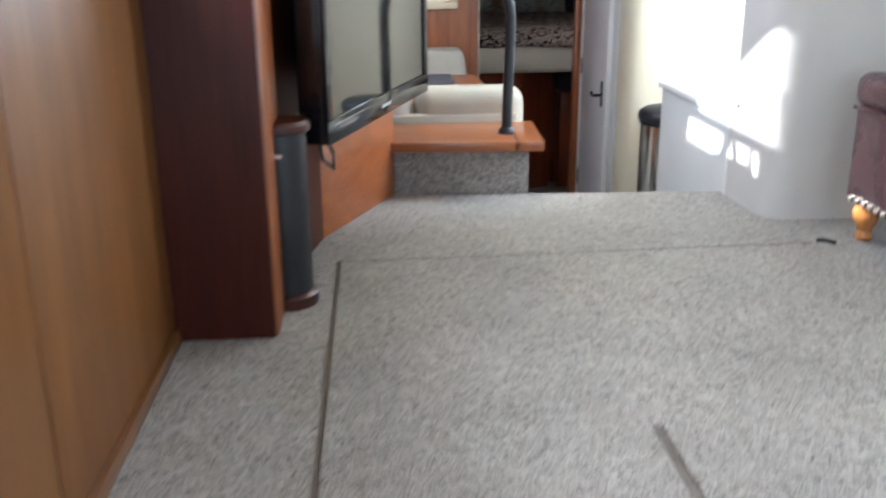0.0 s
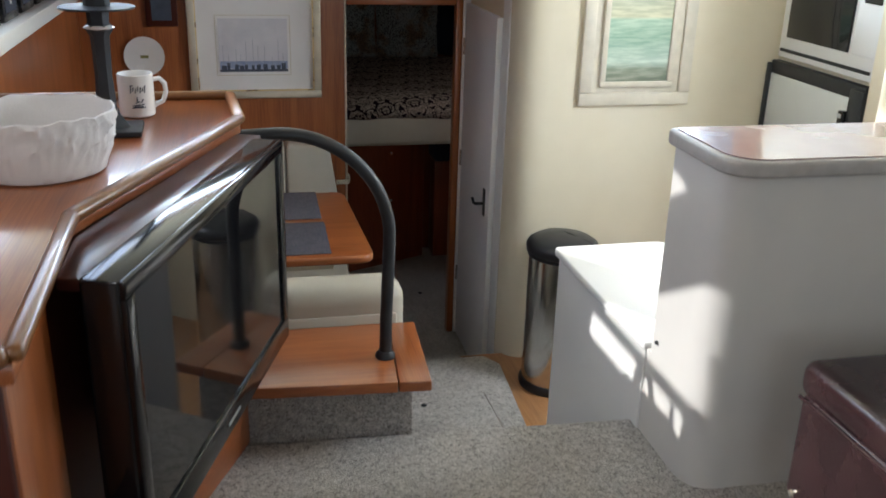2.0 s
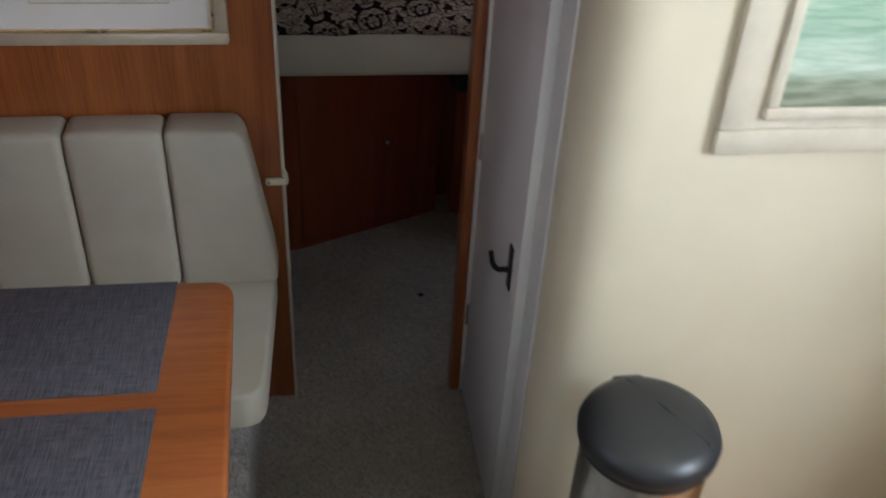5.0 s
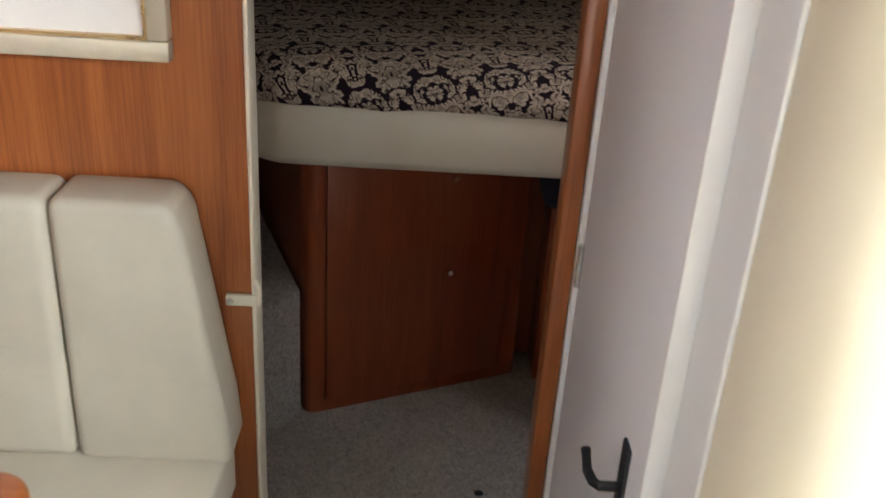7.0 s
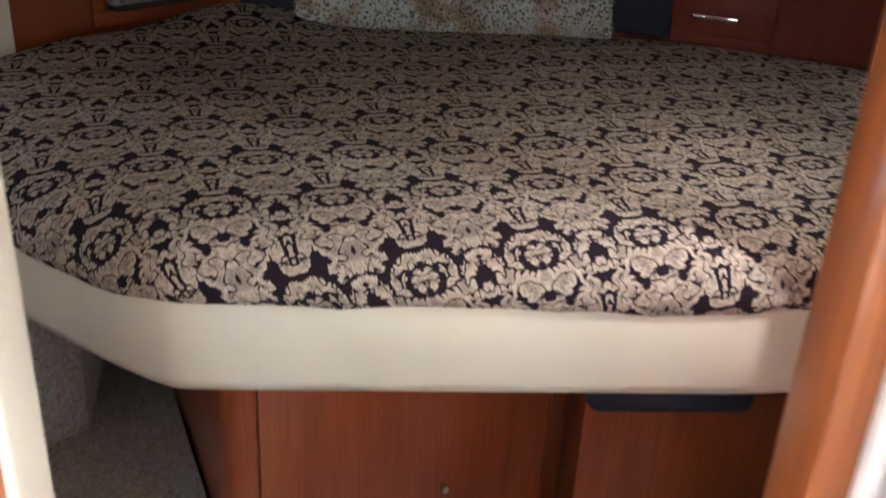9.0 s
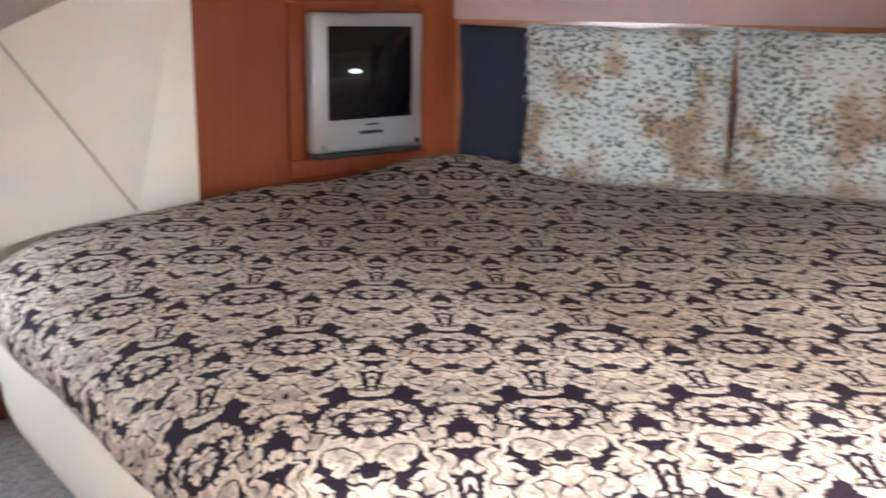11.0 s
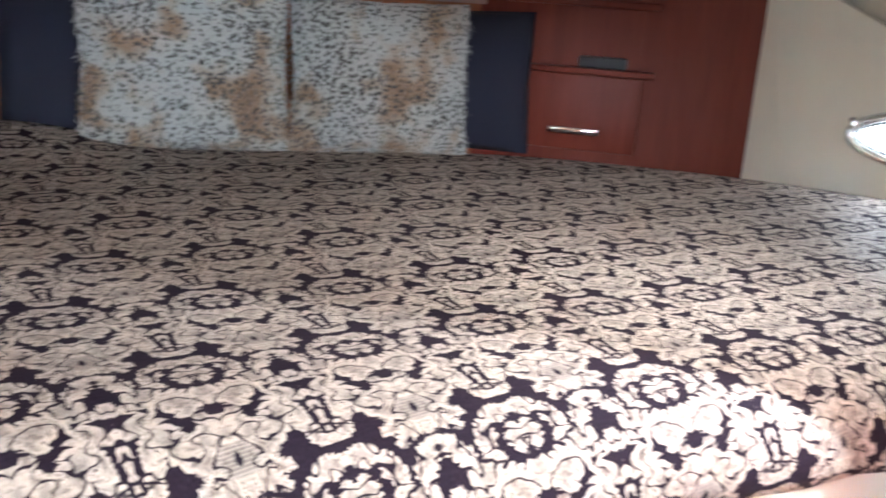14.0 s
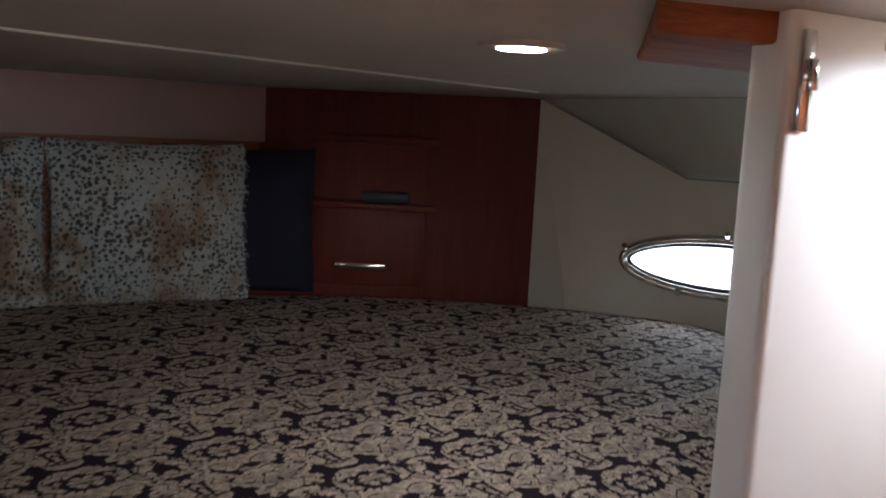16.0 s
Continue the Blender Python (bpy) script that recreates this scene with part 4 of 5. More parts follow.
# ---- framed pictures ----
def picture(name, x0, x1, z0, z1, y, frame_w, mat_w, frame_mat, label, depth=0.03, inner=None):
    p = thing(name, ((x0 + x1) / 2, y, z0), label, "picture")
    for n, b in (("frame_top", (x0, z1 - frame_w, x1, z1)), ("frame_bottom", (x0, z0, x1, z0 + frame_w)), ("frame_side", (x0, z0 + frame_w, x0 + frame_w, z1 - frame_w)), ("frame_side", (x1 - frame_w, z0 + frame_w, x1, z1 - frame_w))):
        part(n, box(b[0], y - depth, b[1], b[2], y, b[3]), frame_mat, p, bevel=0.006)
    part("mat_board", box(x0 + frame_w - 0.002, y - depth * 0.45, z0 + frame_w - 0.002, x1 - frame_w + 0.002, y - 0.002, z1 - frame_w + 0.002), inner or paper, p, "pale mat board")
    return p


harbour = picture("harbour_print", -0.075, 0.598, 0.475, 1.03, 5.618, 0.038, 0.1, champagne, "framed harbour print with a wide pale mat", 0.035)
part("print", box(0.075, 5.5995, 0.612, 0.425, 5.603, 0.885), pale_sky, harbour, "grey print of moored boats")
for b in ((0.060, 0.900, 0.440, 0.903), (0.060, 0.594, 0.440, 0.597), (0.060, 0.597, 0.063, 0.900), (0.437, 0.597, 0.440, 0.900)):
    part("mat_bevel", box(b[0], 5.5985, b[1], b[2], 5.6025, b[3]), champagne, harbour)
for b in ((-0.037, 0.513, 0.560, 0.519), (-0.037, 0.986, 0.560, 0.992), (-0.037, 0.519, -0.031, 0.986), (0.554, 0.519, 0.560, 0.986)):
    part("gilt_lip", box(b[0], 5.588, b[1], b[2], 5.603, b[3]), gilt, harbour, "thin gilt inner lip")
part("water_mark", box(0.077, 5.5982, 0.628, 0.423, 5.5994, 0.668), plain("blue_print_water", (0.20, 0.24, 0.38), (0.34, 0.38, 0.50), 0.5, 40, 90, 0), harbour, "bluish printed water")
rng = random.Random(8)
for k in range(11):
    x = 0.09 + 0.03 * k + rng.uniform(-0.008, 0.008)
    part("boat_mark", box(x, 5.5975, 0.625, x + rng.uniform(0.012, 0.026), 5.5998, 0.640 + rng.uniform(0.004, 0.02)), ink, harbour)
    part("mast_mark", box(x + 0.008, 5.5975, 0.64, x + 0.0098, 5.5998, 0.68 + rng.uniform(0, 0.10)), pale_ink, harbour)
part("quay_mark", box(0.075, 5.598, 0.613, 0.425, 5.5999, 0.626), ink, harbour)

sea = picture("sea_painting", 1.695, 2.245, 0.605, 1.225, 4.678, 0.06, 0.1, pale_frame, "green seascape painting in a whitewashed stepped frame", 0.022, pale_frame)
for n, b in (("inner_frame", (1.790, 1.14, 2.150, 1.168)), ("inner_frame", (1.790, 0.690, 2.150, 0.718)), ("inner_frame", (1.790, 0.718, 1.818, 1.14)), ("inner_frame", (2.122, 0.718, 2.150, 1.14))):
    part(n, box(b[0], 4.652, b[1], b[2], 4.672, b[3]), pale_frame, sea, bevel=0.005)
part("canvas", box(1.814, 4.660, 0.714, 2.126, 4.668, 1.144), seascape("painted_sea", 0.66, 0.714 - 0.605, 1.144 - 0.605), sea, "green sea with a pebbly shore")

plate_thing = thing("wall_plate", (-0.29, 5.6, 0.69), "small white decorated plate hung on the bulkhead", "plate")
bmp = turned([(0.03, 0.0), (0.065, 0.004), (0.098, 0.012), (0.100, 0.016), (0.066, 0.009), (0.004, 0.007)], 0, 0, 40)
bmesh.ops.transform(bmp, matrix=pose(-0.295, 5.617, 0.695, 90, 0, 0), verts=bmp.verts)
part("dish", bmp, ceramic, plate_thing)
part("motif", box(-0.315, 5.607, 0.685, -0.275, 5.6095, 0.70), plain("green_motif", (0.10, 0.16, 0.06), (0.30, 0.22, 0.08), 0.4, 60, 60, 0), plate_thing)
plaque = thing("wall_plaque", (-0.2, 5.6, 0.87), "small dark framed plaque on the cherry bulkhead", "plaque")
part("frame", box(-0.272, 5.598, 0.845, -0.118, 5.619, 1.20), mahog_z, plaque, bevel=0.004)
part("picture", box(-0.243, 5.594, 0.875, -0.147, 5.600, 1.17), ink, plaque, "dark picture")

# dark frames standing on the dinette sill
for k in range(7):
    y = 3.55 + 0.29 * k
    fr = thing("standing_frame", (-0.61, y, 1.046), "small black photo frame standing on the white sill", "photo frame", "sill frames")
    part("frame", box(-0.622, y, 1.046, -0.604, y + 0.23, 1.250), black_gloss, fr, bevel=0.004)
    part("photo", box(-0.605, y + 0.03, 1.075, -0.6015, y + 0.20, 1.220), ink, fr, "dark picture")
    part("mat_strip", box(-0.603, y + 0.10, 1.10, -0.6005, y + 0.125, 1.19), paper, fr, "small white card")

# ---- dinette ----
table = thing("dinette_table", (0.0, 4.42, LAND), "varnished cherry dinette table with rounded corners", "table")
part("tabletop", prism(rounded([(-0.595, 3.99), (0.655, 3.99), (0.625, 4.84), (-0.595, 4.84)], [0, 0.07, 0.06, 0], 8), 0.145, 0.180), cherry_x, table, bevel=0.012, seg=3)
part("apron", box(-0.55, 4.08, 0.095, 0.50, 4.74, 0.146), vinyl_white, table, "pale underside panel", bevel=0.004)
part("pedestal", box(-0.30, 4.25, LAND, 0.05, 4.6, 0.10), vinyl_white, table, bevel=0.02)
for k, (y0, y1) in enumerate(((4.45, 4.835), (4.025, 4.405))):
    m = tagged(part("placemat", prism([(-0.02, y0), (0.487, y0 + 0.005), (0.493, y1), (-0.02, y1 - 0.004)], 0.1805, 0.1845), mat_weave, bevel=0.001), "charcoal woven placemat on the dinette table", "placemat", "placemats")


def bench_far():
    b = thing("dinette_bench", (0.0, 5.4, LAND), "beige vinyl bench with channelled backrest, carpeted base", "bench")
    part("base", box(-0.595, 5.02, LAND, 0.60, 5.58, -0.43), carpet_shaded, b, "carpeted base", bevel=0.02)
    part("seat_cushion", prism(rounded([(-0.595, 4.93), (0.665, 4.93), (0.69, 5.56), (-0.595, 5.56)], [0, 0.08, 0.02, 0], 8), -0.44, -0.31), vinyl, b, bevel=0.05, seg=5, smooth=70)
    xs = [-0.595, -0.475, -0.187, 0.101, 0.39]
    for x0, x1 in zip(xs, xs[1:]):
        part("back_channel", box(x0 + 0.001, 5.47, -0.32, x1 - 0.001, 5.615, 0.250), vinyl, b, bevel=0.028, seg=4, smooth=70)
    bm = bmesh.new()
    q = [(0.391, -0.32), (0.70, -0.32), (0.69, -0.2), (0.625, 0.215), (0.60, 0.250), (0.391, 0.250)]
    lo, hi = [bm.verts.new((x, 5.47, z)) for x, z in q], [bm.verts.new((x, 5.615, z)) for x, z in q]
    bm.faces.new(lo)
    bm.faces.new(hi[::-1])
    for i in range(6):
        bm.faces.new((lo[i], hi[i], hi[(i + 1) % 6], lo[(i + 1) % 6]))
    part("back_channel", bm, vinyl, b, bevel=0.028, seg=4, smooth=70)


bench_far()


def bench_near():
    b = thing("dinette_bench", (0.2, 3.6, LAND), "beige vinyl bench seen from behind, with padded back", "bench")
    part("base", box(-0.595, 3.45, LAND, 0.60, 3.86, -0.43), carpet_shaded, b, "carpeted base", bevel=0.02)
    part("seat_cushion", prism(rounded([(-0.595, 3.46), (0.60, 3.46), (0.60, 3.92), (-0.595, 3.92)], [0, 0.02, 0.08, 0], 8), -0.44, -0.31), vinyl, b, bevel=0.045, seg=5, smooth=70)
    part("back_shell", box(-0.30, 3.365, LAND, 0.635, 3.42, 0.22), vinyl, b, "plain beige back", bevel=0.012)
    for x0, x1 in ((-0.59, -0.21), (-0.208, 0.235), (0.238, 0.665)):
        part("back_cushion", box(x0, 3.372, -0.30, x1, 3.535, 0.318), vinyl, b, "pale top cushion", bevel=0.068, seg=6, smooth=80)


bench_near()
box_thing = thing("black_case", (0.33, 3.93, LAND), "small black case on the dinette floor", "case")
part("body", box(0.22, 4.10, LAND, 0.44, 4.22, LAND + 0.16), black_satin, box_thing, bevel=0.012)
part("lid", box(0.217, 4.097, LAND + 0.161, 0.443, 4.223, LAND + 0.185), black_satin, box_thing, bevel=0.008)

for place, where_to in (((0.905, 4.203, LAND + 0.012), "landing carpet"), ((1.28, 6.21, LOW), "cabin carpet")):
    px, py, pz = place
    snap = thing("carpet_snap", place, "small round dark snap socket set in the " + where_to, "snap fastener", "carpet snaps")
    part("rim", turned([(0.013, pz), (0.014, pz + 0.002), (0.009, pz + 0.0045), (0.006, pz + 0.003)], px, py, 20), iron, snap)
    part("stud", turned([(0.005, pz + 0.002), (0.005, pz + 0.005), (0.003, pz + 0.006)], px, py, 14), black_satin, snap)

# ---- ottoman ----
def ottoman():
    x0, y0, x1, y1 = 1.45, 1.86, 2.15, 2.41
    o = thing("leather_ottoman", (x0, y0, S0), "dark oxblood leather storage ottoman with brass nail trim", "ottoman")
    part("body", box(x0 + 0.012, y0 + 0.012, 0.11, x1, y1 - 0.012, 0.395), leather, o, bevel=0.018, seg=3)
    lid = part("lid", box(x0, y0, 0.388, x1, y1, 0.488), leather, o, "padded leather lid", bevel=0.038, seg=5, smooth=70)
    part("piping", tube([(x0 + 0.004, y0 + 0.02, 0.388), (x0 + 0.004, y1 - 0.02, 0.388)], 0.005, 8), leather, lid)
    for fx, fy in ((x0 + 0.06, y0 + 0.06), (x0 + 0.06, y1 - 0.06), (x1 - 0.06, y0 + 0.06), (x1 - 0.06, y1 - 0.06)):
        part("foot", turned([(0.018, 0.0), (0.026, 0.01), (0.020, 0.03), (0.034, 0.06), (0.040, 0.085), (0.030, 0.11)], fx, fy, 24), amber_wood, o, "turned amber wooden foot")
    nail = turned([(0.010, 0), (0.008, 0.004), (0.003, 0.006)], 0, 0, 10)
    first = part("nail", nail, brass, o, "domed brass nail")
    base = first.data
    scene_places = [(x0 + 0.012, y0 + 0.03 + 0.0365 * k, -90) for k in range(14)] + [(x0 + 0.03 + 0.0365 * k, y1 - 0.012, -1) for k in range(17)] + [(x0 + 0.03 + 0.0365 * k, y0 + 0.012, 1) for k in range(17)]
    # the nail mesh was shifted with its thing: bring it back to its own origin
    base.transform(Matrix.Translation((x0, y0, 0)))
    for k, (x, y, side) in enumerate(scene_places):
        ob = first if k == 0 else new("nail", base)
        if k:
            ob.parent = o
            ob["label"] = "domed brass nail"
        turn = pose(0, 0, 0, 0, -90, 0) if side == -90 else pose(0, 0, 0, 90 * side, 0, 0)
        ob.matrix_basis = Matrix.Translation((x - x0, y - y0, 0.125)) @ turn


ottoman()
cord = thing("dark_cord_end", (1.38, 2.30, S0), "small dark plug lying on the carpet", "plug")
part("plug", tube([(1.352, 2.315, 0.014), (1.368, 2.305, 0.018), (1.40, 2.295, 0.012)], 0.006, 10), black_satin, cord)

# ---- side wall: light-shaping window and an added blind ----
def upright(poly, x0, x1):
    """A thin plate in the side wall's plane over a (y, z) outline."""
    bm = bmesh.new()
    a, b = [bm.verts.new((x0, y, z)) for y, z in poly], [bm.verts.new((x1, y, z)) for y, z in poly]
    bm.faces.new(a)
    bm.faces.new(b[::-1])
    for i in range(len(poly)):
        j = (i + 1) % len(poly)
        bm.faces.new((a[i], b[i], b[j], a[j]))
    return bm


w = thing("window_1", (-0.62, 3.6, 1.5), "unseen swept side window, its dark plates cut to shape the sun patches", "window", kind="structure")
# Unseen plates, outlined so the sun lands in patches on counter and bar
for nm, poly in (
    ("pillar", [(3.06, 2.04), (3.128, 2.003), (3.72, 1.676), (3.76, 1.631), (4.32, 1.631), (4.18, 1.675), (3.397, 2.138), (3.30, 2.19), (3.51, 2.249), (3.06, 2.249)]),
    ("sash_bar", [(3.06, 1.592), (4.32, 1.592), (4.32, 1.630), (3.06, 1.630)]),
    ("sash_foot", [(3.862, 1.50), (4.32, 1.50), (4.32, 1.591), (3.85, 1.591)]),
    ("sash_foot", [(3.06, 1.50), (3.11, 1.50), (3.12, 1.591), (3.06, 1.591)]),
    ("sash_divider", [(3.484, 1.50), (3.500, 1.50), (3.480, 1.591), (3.464, 1.591)]),
    ("sash_divider", [(3.215, 1.50), (3.262, 1.50), (3.250, 1.591), (3.238, 1.591)]),
    ("frame_head", [(2.99, 2.25), (4.45, 2.25), (4.45, 2.338), (2.99, 2.338)]),
    ("frame_side", [(3.003, 1.40), (3.059, 1.40), (3.059, 2.249), (3.003, 2.249)]),
    ("frame_side", [(4.321, 1.40), (4.45, 1.40), (4.45, 2.249), (4.321, 2.249)]),
    ("window_sill", [(3.06, 1.40), (4.32, 1.40), (4.32, 1.499), (3.06, 1.499)]),
):
    part(nm, upright(poly, -0.628, -0.616), black_satin, w)

# Unseen blind on a solid wall, added to go with the fill lamp
blind = thing("added_blind", (-1.05, 1.2, 1.36), "added unseen white board like a roller blind, on solid wall", "window", kind="structure")
part("blind_board", box(-1.055, -0.6, 1.36, -1.045, 2.24, 1.88), paper, blind, "plain white board")
part("window_sill", box(-1.05, -0.65, 1.30, -0.99, 2.25, 1.358), gelcoat, blind, "white sill", bevel=0.008)

# ---- forward cabin: setting ----
HULL_L = [(-1.30, 5.66), (-0.29, 7.346), (-0.011, 7.673)]
HEAD_L, HEAD_R = (0.50, 8.30), (1.86, 8.30)
HULL_R = [(2.557, 7.873), (2.86, 7.42), (3.9, 6.2), (4.2, 5.66)]


def sheet(corners, thick, out):
    """A flat panel of any outline with thickness pushed outwards."""
    bm = bmesh.new()
    a = [bm.verts.new(c) for c in corners]
    b = [bm.verts.new(Vector(c) + Vector(out) * thick) for c in corners]
    bm.faces.new(a)
    bm.faces.new(b[::-1])
    for i in range(len(a)):
        j = (i + 1) % len(a)
        bm.faces.new((a[i], b[i], b[j], a[j]))
    return bm


def holed_sheet(a, b, z0, z1, hole, thick, n=28):
    """A hull side from plan point a to b with an oval port cut through; hole is distance, height, half width, half height."""
    a, b = Vector(a), Vector(b)
    d = (b - a)
    L = d.length
    d.normalize()
    out = Vector((-d.y, d.x, 0))
    s, z, hw, hh = hole
    bm = bmesh.new()

    def vert(u, v, k):
        return bm.verts.new((a.x + d.x * u + out.x * k * thick, a.y + d.y * u + out.y * k * thick, v))

    for k in (0, 1):
        ring, rim = [], []
        for i in range(n):
            t = 2 * math.pi * i / n
            c, w = math.cos(t), math.sin(t)
            ring.append((s + hw * c, z + hh * w))
            far = min((L - s) / c if c > 1e-6 else 9e9, -s / c if c < -1e-6 else 9e9, (z1 - z) / w if w > 1e-6 else 9e9, (z0 - z) / w if w < -1e-6 else 9e9)
            rim.append((s + far * c, z + far * w))
        for corner in ((L, z1), (0, z1), (0, z0), (L, z0)):
            best = min(range(n), key=lambda i: (rim[i][0] - corner[0]) ** 2 + (rim[i][1] - corner[1]) ** 2)
            rim[best] = corner
        R, Q = [vert(*p, k) for p in ring], [vert(*p, k) for p in rim]
        for i in range(n):
            j = (i + 1) % n
            bm.faces.new((R[i], R[j], Q[j], Q[i]))
        if k == 0:
            inner = R
        else:
            for i in range(n):
                j = (i + 1) % n
                bm.faces.new((inner[i], inner[j], R[j], R[i]))
    return bm, a, d, out


def hull_side(name, a, b, z0, z1, hole, label, watts):
    bm, o, d, out = holed_sheet(a, b, z0, z1, hole, 0.04)
    tagged(part(name, bm, cream_hull), label, "wall", kind="structure")
    s, z, hw, hh = hole
    c = Vector((o.x + d.x * s, o.y + d.y * s, z))
    port = thing("window_port", tuple(c), "oval opening portlight with a chrome rim and dark seal", "porthole", kind="structure")

    def loop(grow, inset, r, material, pname):
        pts = []
        for i in range(41):
            t = 2 * math.pi * i / 40
            u, v = (hw + grow) * math.cos(t), (hh + grow) * math.sin(t)
            pts.append((c.x + d.x * u - out.x * inset, c.y + d.y * u - out.y * inset, c.z + v))
        part(pname, tube(pts, r, 10), material, port, smooth=60)

    loop(0.010, 0.004, 0.013, chrome, "rim")
    loop(-0.004, 0.000, 0.008, black_satin, "seal")
    for t in (0.35, 1.57, 2.8, 4.3, 5.3):
        u, v = (hw + 0.018) * math.cos(t), (hh + 0.018) * math.sin(t)
        p = Vector((c.x + d.x * u, c.y + d.y * u, c.z + v)) - out * 0.02
        part("clamp", tube([p + out * 0.02, p, p - out * 0.014 + Vector((0, 0, 0.012))], 0.008, 8), chrome, port)
    g = bmesh.new()
    ring = [g.verts.new((c.x + d.x * hw * 0.99 * math.cos(2 * math.pi * i / 32) + out.x * 0.035, c.y + d.y * hw * 0.99 * math.cos(2 * math.pi * i / 32) + out.y * 0.035, c.z + hh * 0.99 * math.sin(2 * math.pi * i / 32))) for i in range(32)]
    g.faces.new(ring)
    part("bright_pane", g, daylight, port, "frosted pane bright with daylight")
    lamp = skylight("portlight_daylight", c - out * 0.05, c - out * 1.05, hw * 1.6, hh * 1.6, watts)


def along(a, b, t):
    return (a[0] + (b[0] - a[0]) * t, a[1] + (b[1] - a[1]) * t)


CEIL = 0.884
hull_side("wall_hull_port", HULL_L[0], HULL_L[1], -0.98, 0.666, (1.53, 0.414, 0.205, 0.078), "cream padded hull side with a portlight", 0.025)
hull_side("wall_hull_starboard", (2.60, 7.75), (3.95, 5.78), -0.98, 0.67, (0.44, 0.435, 0.27, 0.066), "cream padded hull side with a portlight", 0.010)
L1, L2 = HULL_L[1], HULL_L[2]
E1 = (-0.136, 7.60)
tagged(part("wall_hull_port_forward", sheet([(*L1, -0.98), (*E1, -0.98), (*E1, 0.25), (*L1, 0.666)], 0.03, (-0.85, 0.5, 0)), cream_hull), "cream padded hull side forward of the portlight", "wall", kind="structure")
tagged(part("wall_hull_port_corner", sheet([(*E1, -0.2), (*L2, -0.2), (*L2, 0.865), (*L1, 0.667), (*E1, 0.25)], 0.03, (-0.7, 0.7, 0)), cream_hull, smooth=5), "cream folded liner panel beside the berth", "wall", kind="structure")
tagged(part("wall_hull_port_slope", sheet([(-1.30, 5.66, 0.666), (*L1, 0.666), (*L2, 0.866), (-0.40, 5.66, CEIL)], 0.03, (-0.5, 0, 0.8)), cream_hull), "cream sloping liner above the hull side", "wall", kind="structure")
tagged(part("wall_hull_starboard_corner", sheet([(2.557, 7.873, -0.2), (2.60, 7.752, -0.2), (2.60, 7.752, 0.30), (2.78, 7.487, 0.672), (2.557, 7.873, 0.871)], 0.03, (0.8, 0.4, 0)), cream_hull), "cream folded liner panel beside the berth", "wall", kind="structure")
tagged(part("wall_hull_starboard_slope", sheet([(4.0, 5.70, 0.67), (2.78, 7.49, 0.67), (2.557, 7.873, 0.872), (3.1, 5.66, CEIL)], 0.03, (0.5, 0, 0.8)), cream_hull), "cream sloping liner above the hull side", "wall", kind="structure")
tagged(part("ceiling_cabin", sheet([(-1.4, 6.60, 0.889), (4.3, 6.60, 0.889), (4.3, 7.2, CEIL), (2.6, 8.5, 0.855), (0.0, 8.5, 0.855), (-1.4, 7.2, CEIL)], 0.08, (0, 0, 1)), headliner), "taupe fabric headliner over the berth", "ceiling", kind="structure")
tagged(part("ceiling_cabin_entry", sheet([(-1.4, 5.66, 1.0), (4.3, 5.66, 1.0), (4.3, 6.60, 0.889), (-1.4, 6.60, 0.889)], 0.08, (0, 0, 1)), headliner), "taupe fabric headliner at the cabin entrance", "ceiling", kind="structure")
seam = [(-0.1, 6.83, CEIL + 0.002), (1.0, 7.15, CEIL - 0.001), (2.35, 7.60, 0.873)]
tagged(part("trim_ceiling_seam", tube(seam, 0.005, 8), cream_hull), "pale piping seam across the headliner", "trim", kind="structure")

piping = plain("grey_piping", (0.34, 0.31, 0.25), (0.42, 0.38, 0.31), 0.7, 20, 90, 0.0)
for a, b in (((*L1, 0.664), (*E1, 0.25)), ((*L1, 0.664), (L2[0], L2[1] - 0.004, 0.862)), ((-1.29, 5.68, 0.664), (*L1, 0.664)), ((2.557, 7.868, 0.868), (2.775, 7.485, 0.668)), ((2.775, 7.485, 0.668), (3.9, 5.85, 0.668))):
    tagged(part("trim_liner_seam", tube([a, b], 0.003, 8), piping), "thin dark piping along a liner fold", "trim", kind="structure")

# cherry panels round the head of the berth
tagged(part("wall_head_port", slab(L2, HEAD_L, -0.2, 0.868, 0.04, -1), cabin_cherry), "cherry panel beside the berth", "wall", kind="structure")
tagged(part("wall_head_starboard", slab(HEAD_R, (2.557, 7.873), -0.2, 0.875, 0.04, -1), cabin_shaded), "cherry panel beside the berth, shade in its dark colour", "wall", kind="structure")
tagged(part("wall_head", box(HEAD_L[0] - 0.02, 8.30, -0.2, HEAD_R[0] + 0.02, 8.36, 0.70), cherry_x), "cherry panel behind the pillows", "wall", kind="structure")
tagged(part("wall_head_upper", box(HEAD_L[0] - 0.02, 8.292, 0.70, HEAD_R[0] + 0.02, 8.36, 0.87), pink_wall), "dusty pink panel above the pillows", "wall", kind="structure")
tagged(part("trim_shelf_edge", slab((-0.60, 6.70), (-0.27, 7.30), -0.14, -0.06, 0.022, 1), cherry_y, bevel=0.006), "cherry trim along the hull side", "trim", kind="structure")
tagged(part("trim_shelf_edge_aft", slab((-1.10, 5.80), (-0.60, 6.70), -0.14, -0.06, 0.022, 1), cherry_y, bevel=0.006), "cherry trim along the hull side", "trim", kind="structure")
tagged(part("floor_side_shelf", prism([(-1.35, 5.80), (-0.9, 5.80), (0.30, 6.98), (0.20, 7.6), (-0.15, 7.62), (-0.45, 7.25)], LOW, -0.142), carpet_low), "carpeted side shelf beside the berth", "shelf", kind="structure")
